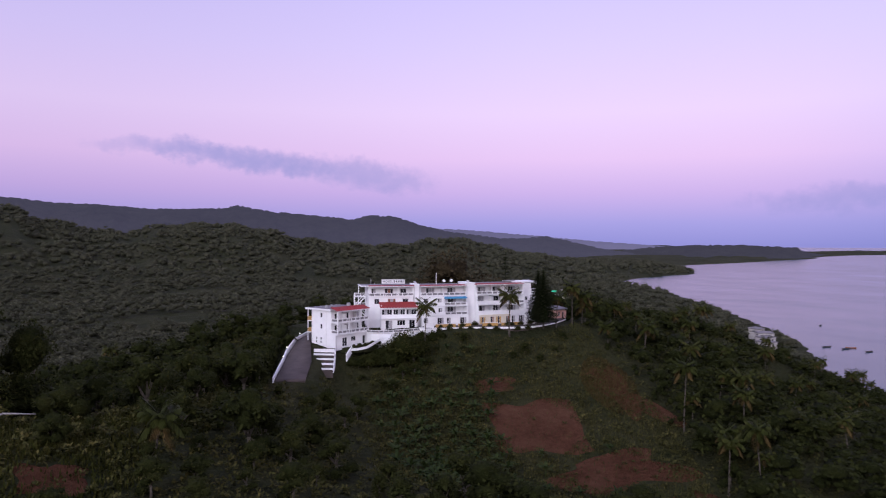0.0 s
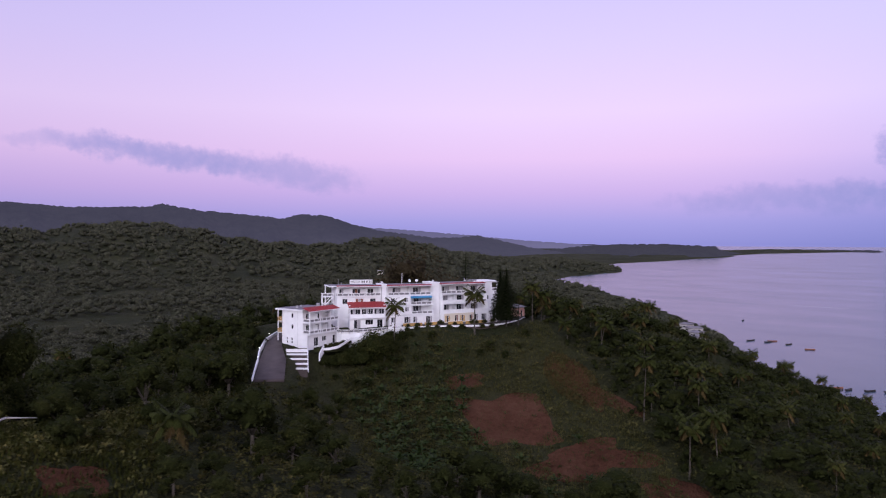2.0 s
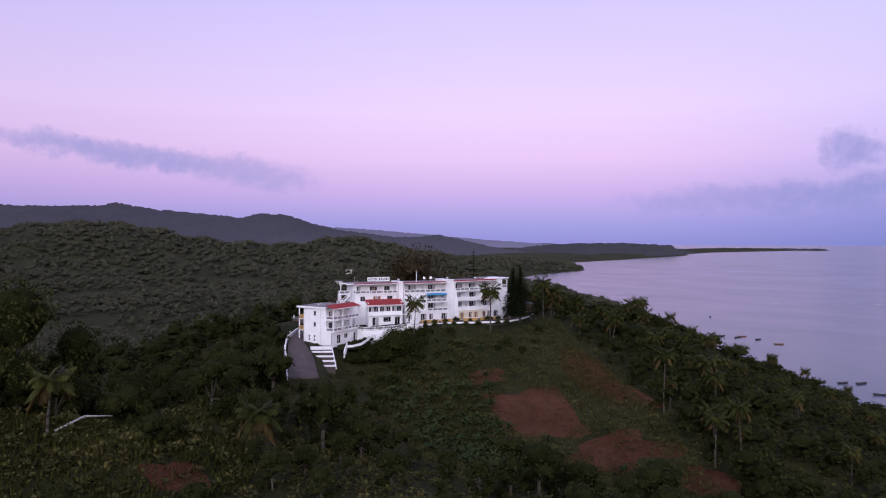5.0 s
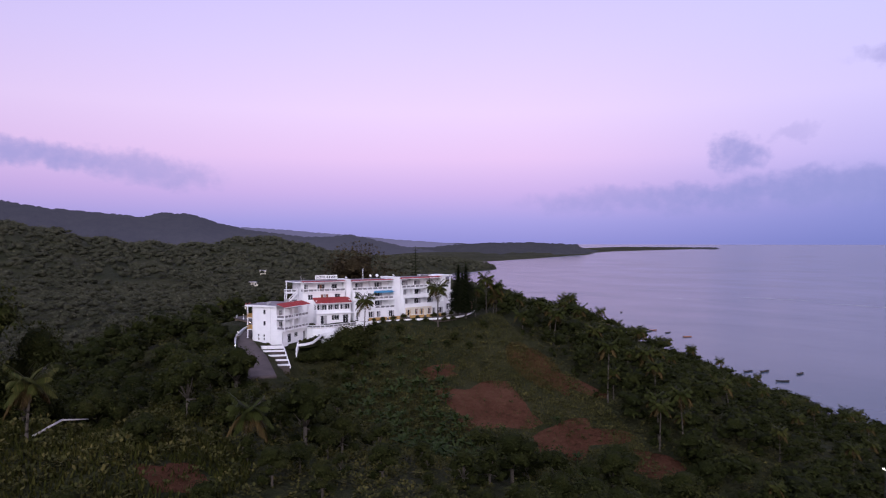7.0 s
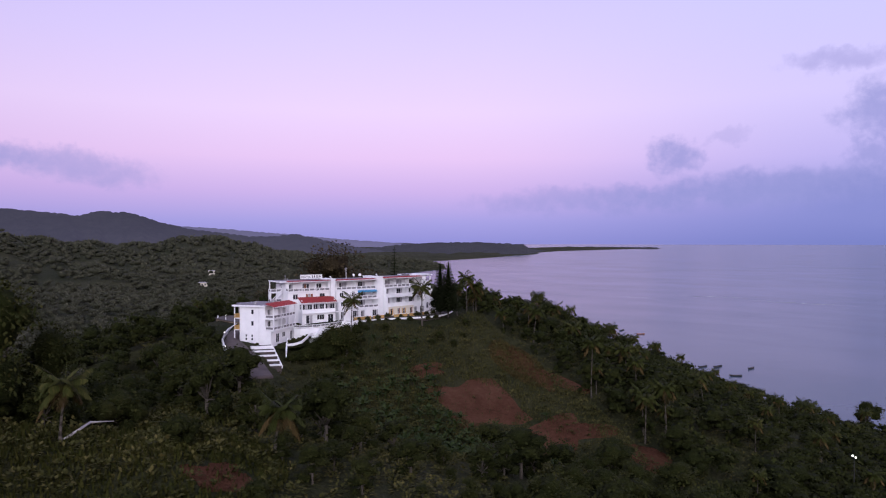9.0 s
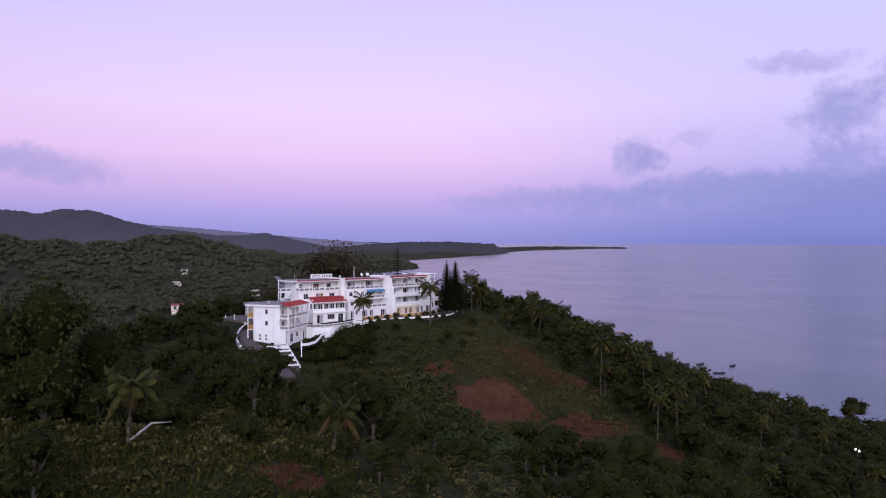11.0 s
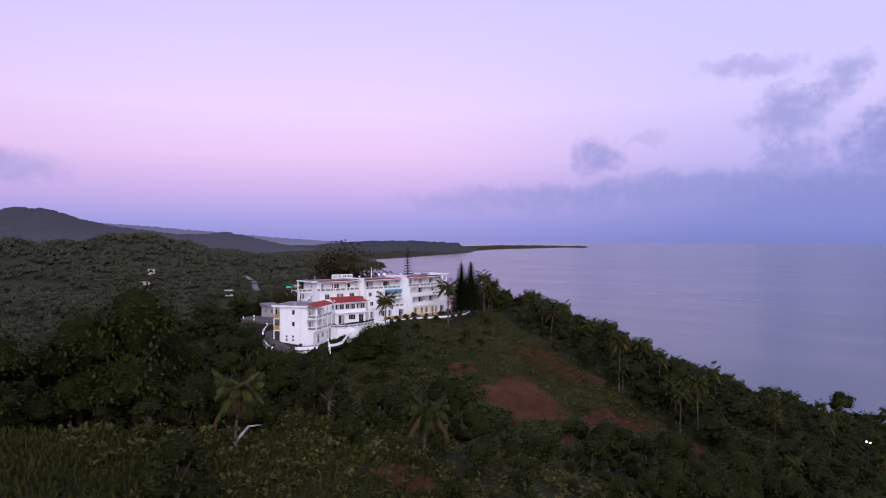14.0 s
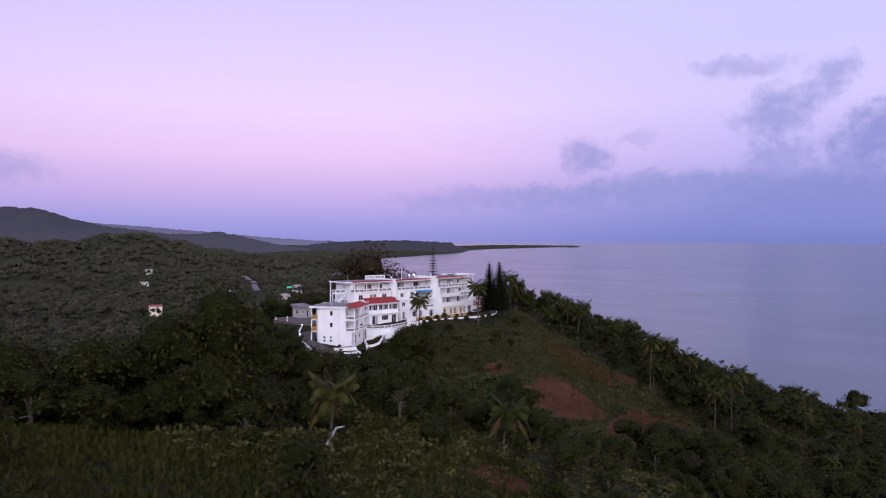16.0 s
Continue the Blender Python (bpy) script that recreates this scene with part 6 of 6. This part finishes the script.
# ---- bushes and weeds on the open slope ----
def undergrowth():
    """Shrubs, weeds and grass, too many to count."""
    lv = Leaves()
    pts = scatter(-60, 90, -135, 14, 1.9, lambda x, y: (in_field(x, y) | ((x > -60) & (x < 14) & (y < -22))) & ~((x > -14) & (x < -4) & (y > -24)) & (y < crest(x))
                  & ~((x > -7) & (x < 1) & (y > -10.5)))
    z = height(pts[:, 0], pts[:, 1])
    bare = on_soil(pts[:, 0], pts[:, 1])
    for (x, y), g, b in zip(pts, z, bare):
        if b and rs.random() < (0.85 if x < 57 and y > -34 else 0.35):
            continue
        if not b and math.sin(x / 3.1 + 1.7 * math.sin(y / 4.3)) * math.sin(y / 2.7 + x / 9) > 0.45:
            continue
        r = rs.uniform(0.45, 1.35) * (0.45 if b else 1.0) * (1.7 if rs.random() < 0.14 and not b else 1.0)
        k = int(18 + 18 * r)
        d = rs.normal(size=(k, 3))
        d[:, 2] = np.abs(d[:, 2])
        d /= np.linalg.norm(d, axis=1, keepdims=True)
        p = np.array([x, y, g]) + d * r * rs.uniform(0.3, 1.0, (k, 1)) * np.array([1.2, 1.2, 0.9])
        lv.blades(p, d + rs.normal(size=(k, 3)) * 0.4 + np.array([0, 0, 0.3]), rs.uniform(0.35, 0.8, k), rs.uniform(0.2, 0.45, k))
    scrub = scatter(-62, 16, -135, -22, 3.3, lambda x, y: ~in_field(x, y) & (np.hypot(x + 35, y + 165) > 50) & (np.hypot(x + 29, y + 91) > 3.5))
    scrub = np.concatenate([scrub, scatter(63, 135, -80, 60, 3.4, lambda x, y: (x > 73 + 0.1 * y) & (inland(x, y) > 20)), scatter(8, 72, -62, 8, 5.0, lambda x, y: in_field(x, y) & ~on_soil(x, y) & (y < -4 + 0.16 * x) & (x > 34)), scatter(6, 36, -40, 6, 3.0, lambda x, y: in_field(x, y) & ~on_soil(x, y) & (y < -4 + 0.3 * x)),
                            scatter(-112, -14, -40, 60, 3.6, lambda x, y: np.hypot(x + 12, y) > 3)])
    for (x, y), g in zip(scrub, height(scrub[:, 0], scrub[:, 1])):
        r = rs.uniform(0.9, 2.0) * (0.75 if y < -70 else 1.0)
        k = int(42 * r)
        d = rs.normal(size=(k, 3))
        d[:, 2] = np.abs(d[:, 2])
        d /= np.linalg.norm(d, axis=1, keepdims=True)
        p = np.array([x, y, g]) + d * r * rs.uniform(0.55, 1.05, (k, 1)) * np.array([1.25, 1.25, 1.0])
        lv.blades(p, d + rs.normal(size=(k, 3)) * 0.5, rs.uniform(0.4, 0.9, k), rs.uniform(0.3, 0.6, k))
    tagged(new("undergrowth", lv.mesh("undergrowth", BUSH)), "rough green bushes and weeds covering the slope", "undergrowth", kind="stuff")
    gr = Leaves()
    k = 36000
    x, y = rs.uniform(8, 78, k), rs.uniform(-62, 18, k)
    ok = in_field(x, y) & (y < crest(x)) & (~on_soil(x, y) | (rs.random(k) < 0.12))
    x, y = x[ok], y[ok]
    k = len(x)
    d = np.stack([rs.normal(size=k) * 0.35, rs.normal(size=k) * 0.35, np.ones(k)], 1)
    gr.blades(np.stack([x, y, height(x, y) - 0.05], 1), d, rs.uniform(0.4, 1.0, k), rs.uniform(0.08, 0.2, k), -0.1)
    tagged(new("grass", gr.mesh("grass", BUSH)), "long rough grass on the open slope", "grass", kind="stuff")


undergrowth()


def meadow_grass():
    """Knee-high grass on the open parts of the spur, with a lusher hollow."""
    gr = Leaves()
    k = 90000
    x, y = rs.uniform(-114, -14, k), rs.uniform(-108, -36, k)
    ok = meadow(x, y) & (~on_soil(x, y) | (rs.random(k) < 0.15))
    x, y = x[ok], y[ok]
    k = len(x)
    d = np.stack([rs.normal(size=k) * 0.5, rs.normal(size=k) * 0.5, np.ones(k)], 1)
    gr.blades(np.stack([x, y, height(x, y) - 0.05], 1), d, rs.uniform(0.35, 1.1, k), rs.uniform(0.12, 0.3, k), -0.1)
    tagged(new("meadow", gr.mesh("meadow", MEADOW)), "dark green knee-high grass on the open spur", "grass", kind="stuff")


meadow_grass()


def dry_grass():
    gr = Leaves()
    k = 5200
    a, r = rs.uniform(0, 6.28, k), np.sqrt(rs.uniform(0, 1, k))
    x, y = 67.5 + 6.5 * r * np.cos(a) + 0.25 * r * np.sin(a), -7 + 12 * r * np.sin(a)
    d = np.stack([rs.normal(size=k) * 0.4, rs.normal(size=k) * 0.4, np.ones(k)], 1)
    gr.blades(np.stack([x, y, height(x, y) - 0.05], 1), d, rs.uniform(0.3, 0.9, k), rs.uniform(0.1, 0.22, k), -0.1)
    tagged(new("dry_grass", gr.mesh("dry_grass", DRY_PALM)), "dry brown grass along the field edge", "grass", kind="stuff")


dry_grass()


def foam(x, y, turn, length, wide):
    """A thin line of foam where swell breaks over a reef."""
    n, v, f = 40, [], []
    c, s = math.cos(radians(turn)), math.sin(radians(turn))
    rg = random.Random(length)
    for i in range(n + 1):
        t = (i / n - 0.5) * length
        w = wide * (0.15 + rg.random()) * math.sin(math.pi * (i + 0.3) / (n + 0.6))
        o = 3 * math.sin(i * 0.5) + rg.uniform(-1, 1)
        for q in (o - w / 2, o + w / 2):
            px, py = x + c * t - s * q, y + s * t + c * q
            v.append((px, py, float(sea_level(px, py)) + 0.12))
    f = [(2 * i, 2 * i + 2, 2 * i + 3, 2 * i + 1) for i in range(n)]
    tagged(new("foam_line", mesh_of("foam_line", v, f, FOAM)), "thin pale line of foam over a reef", "foam", kind="stuff")


FOAM = plain("foam", (0.4, 0.4, 0.42), (0.65, 0.65, 0.67), 0.2, 0.7)
foam(651, 422, -60, 90, 2.4)
foam(668, 318, -70, 110, 3.0)
foam(560, 470, -55, 60, 1.4)
foam(452, 1000, 55, 120, 4.0)
foam(600, 1115, 35, 150, 4.0)


def shrub(x, y, z, r, mat, label, seed):
    rng = np.random.default_rng(seed)
    s = thing("shrub", (x, y, z), 0, label, "shrub", "terrace shrubs")
    lv = Leaves()
    lobes = [(0, 0, r * 0.55, r * 0.6, 0.9), (r * 0.4, 0, r * 0.45, r * 0.4, 0.9), (-r * 0.35, r * 0.2, r * 0.4, r * 0.4, 0.9)]
    lv.blades(*crown_sprays(rng, lobes, int(160 + 60 * r + 40 * r * r), 0.28 + 0.03 * r))
    f = part("foliage", lv.mesh("foliage", mat), s)
    # The core's darker colour paints the shade inside the shrub.
    part("inner_foliage", quick_mesh("inner_foliage", *core_of(lobes, 0.7), SHADED_INNER), f)
    part("stem", Lump().tube((0, 0, -0.3), (0, 0, r * 0.5), 0.06, 0.04, 5).mesh("stem", BARK), s)


for i, (x, y, z, r) in enumerate(((5.6, 2.0, -0.3, 1.0), (7.4, 3.2, -0.2, 0.9), (8.8, 4.6, -0.2, 1.1), (10.2, 5.3, -0.2, 1.2), (4.2, 1.3, -0.2, 0.7), (27.5, 13.0, 3.15, 0.7), (30.2, 13.4, 3.15, 0.9), (33.6, 13.8, 3.15, 1.1), (37.3, 15.4, 3.15, 1.3), (41.2, 14.6, 3.15, 0.8), (46.6, 15.2, 3.15, 1.3), (47.8, 15.6, 3.15, 1.0), (50.6, 16.6, 3.15, 1.1),
                                  (53.6, 18.2, 3.15, 1.2), (57.5, 21, 3.15, 1.2), (26.6, 10.2, 2.2, 1.2), (29.5, 11.2, 2.2, 1.4), (32.8, 12.0, 2.3, 1.2), (35.4, 12.2, 2.2, 1.3), (39.0, 12.1, 2.3, 1.2), (42.6, 11.9, 2.2, 1.4), (48.5, 11.8, 2.2, 1.3), (51.5, 12.6, 2.3, 1.3), (24.4, 14.6, 3.15, 0.8), (20.8, 12.2, 2.6, 0.8), (9.8, 11.0, 2.6, 0.7), (-4.0, 0.6, -0.2, 0.6))):
    shrub(x, y, z, r, BUSH, "clipped dark green garden shrub", i)
for i, (x, y, z, r) in enumerate(((16.8, 1.2, -2.2, 5.6), (20.6, 3.4, -1.6, 3.6), (13.2, -0.6, -3.0, 3.0), (22.0, 8.2, 0.6, 2.2), (25.0, 8.6, 0.8, 1.9), (11.4, 2.6, -1.4, 2.2), (16.8, 4.9, 0.0, 3.0), (14.6, 4.2, -0.8, 1.9), (19.2, 5.6, 0.0, 2.0), (21.6, 6.8, 0.6, 1.5), (24.5, 7.2, 0.8, 1.4), (27.5, 8.2, 0.8, 1.5),
                                  (5.4, -1.0, -2.2, 1.0), (7.8, -0.2, -2.0, 1.3), (9.8, 1.6, -1.6, 1.4), (12.0, 3.2, -1.4, 1.6), (3.8, -1.6, -2.4, 0.8))):
    shrub(x, y, min(z, ground_z(x, y) + 0.1), r + max(0.0, z - ground_z(x, y)) * 0.6, FOLIAGE, "dense dark green bush below the hotel terrace", 40 + i)

# A fallen pale trunk on the spur.
log = thing("fallen_trunk", (0, 0, 0), 0, "pale bare fallen tree trunk lying among bushes", "log")
LOG = [(x, y, ground_z(x, y) + lift) for x, y, lift in ((-45.5, -78.6, 0.2), (-42.6, -75.3, 1.80), (-39.8, -72.0, 1.80))]
part("stem", Lump().tube(LOG[0], LOG[1], 0.17, 0.14, 7).tube(LOG[1], LOG[2], 0.14, 0.06, 7).mesh("stem", plain("bleached_wood", (0.3, 0.28, 0.25), (0.5, 0.47, 0.43), 2.0, 0.8), True), log)


# ---- boats ----
def make_boat(x, y, turn, length, mat):
    b = thing("fishing_boat", (x, y, float(sea_level(x, y))), turn, "small dark wooden fishing boat lying on calm water", "boat", "moored boats")
    n, v, f = 9, [], []
    for i in range(n):
        s = i / (n - 1) * 2 - 1
        w = length * 0.13 * max(0.05, (1 - abs(s) ** 2.6))
        rise = 0.25 * s * s
        for u, z in ((-1, 0.65 + rise), (-0.75, 0.1), (0, -0.15), (0.75, 0.1), (1, 0.65 + rise), (0.86, 0.6 + rise), (0, 0.12), (-0.86, 0.6 + rise)):
            v.append((s * length / 2, u * w, z))
    for i in range(n - 1):
        f += [(i * 8 + j, i * 8 + (j + 1) % 8, (i + 1) * 8 + (j + 1) % 8, (i + 1) * 8 + j) for j in range(8)]
    f += [tuple(range(8)), tuple(range(8 * n - 1, 8 * n - 9, -1))]
    part("hull", mesh_of("hull", v, f, mat, True), b)
    for k in (-0.2, 0.15):
        part("thwart", Lump().box(k * length - 0.15, -length * 0.11, 0.45, k * length + 0.15, length * 0.11, 0.5).mesh("thwart", WOOD), b)
    part("outboard", Lump().box(-length / 2 - 0.35, -0.18, 0.3, -length / 2 - 0.02, 0.18, 1.1).mesh("outboard", BLACK), b)


for i, (x, y, a) in enumerate(((332, 277, 10), (345, 270, -20), (404, 385, 40), (339, 267, 15), (346, 254, 15), (344, 231, -20), (288, 111, 5), (275, 88, -30), (300, 98, 10), (269, 125, -10), (272, 120, 20), (280, 115, 0))):
    make_boat(x, y, a, 6.5 if i % 3 else 7.5, WOOD if i % 4 == 1 else BLACK)
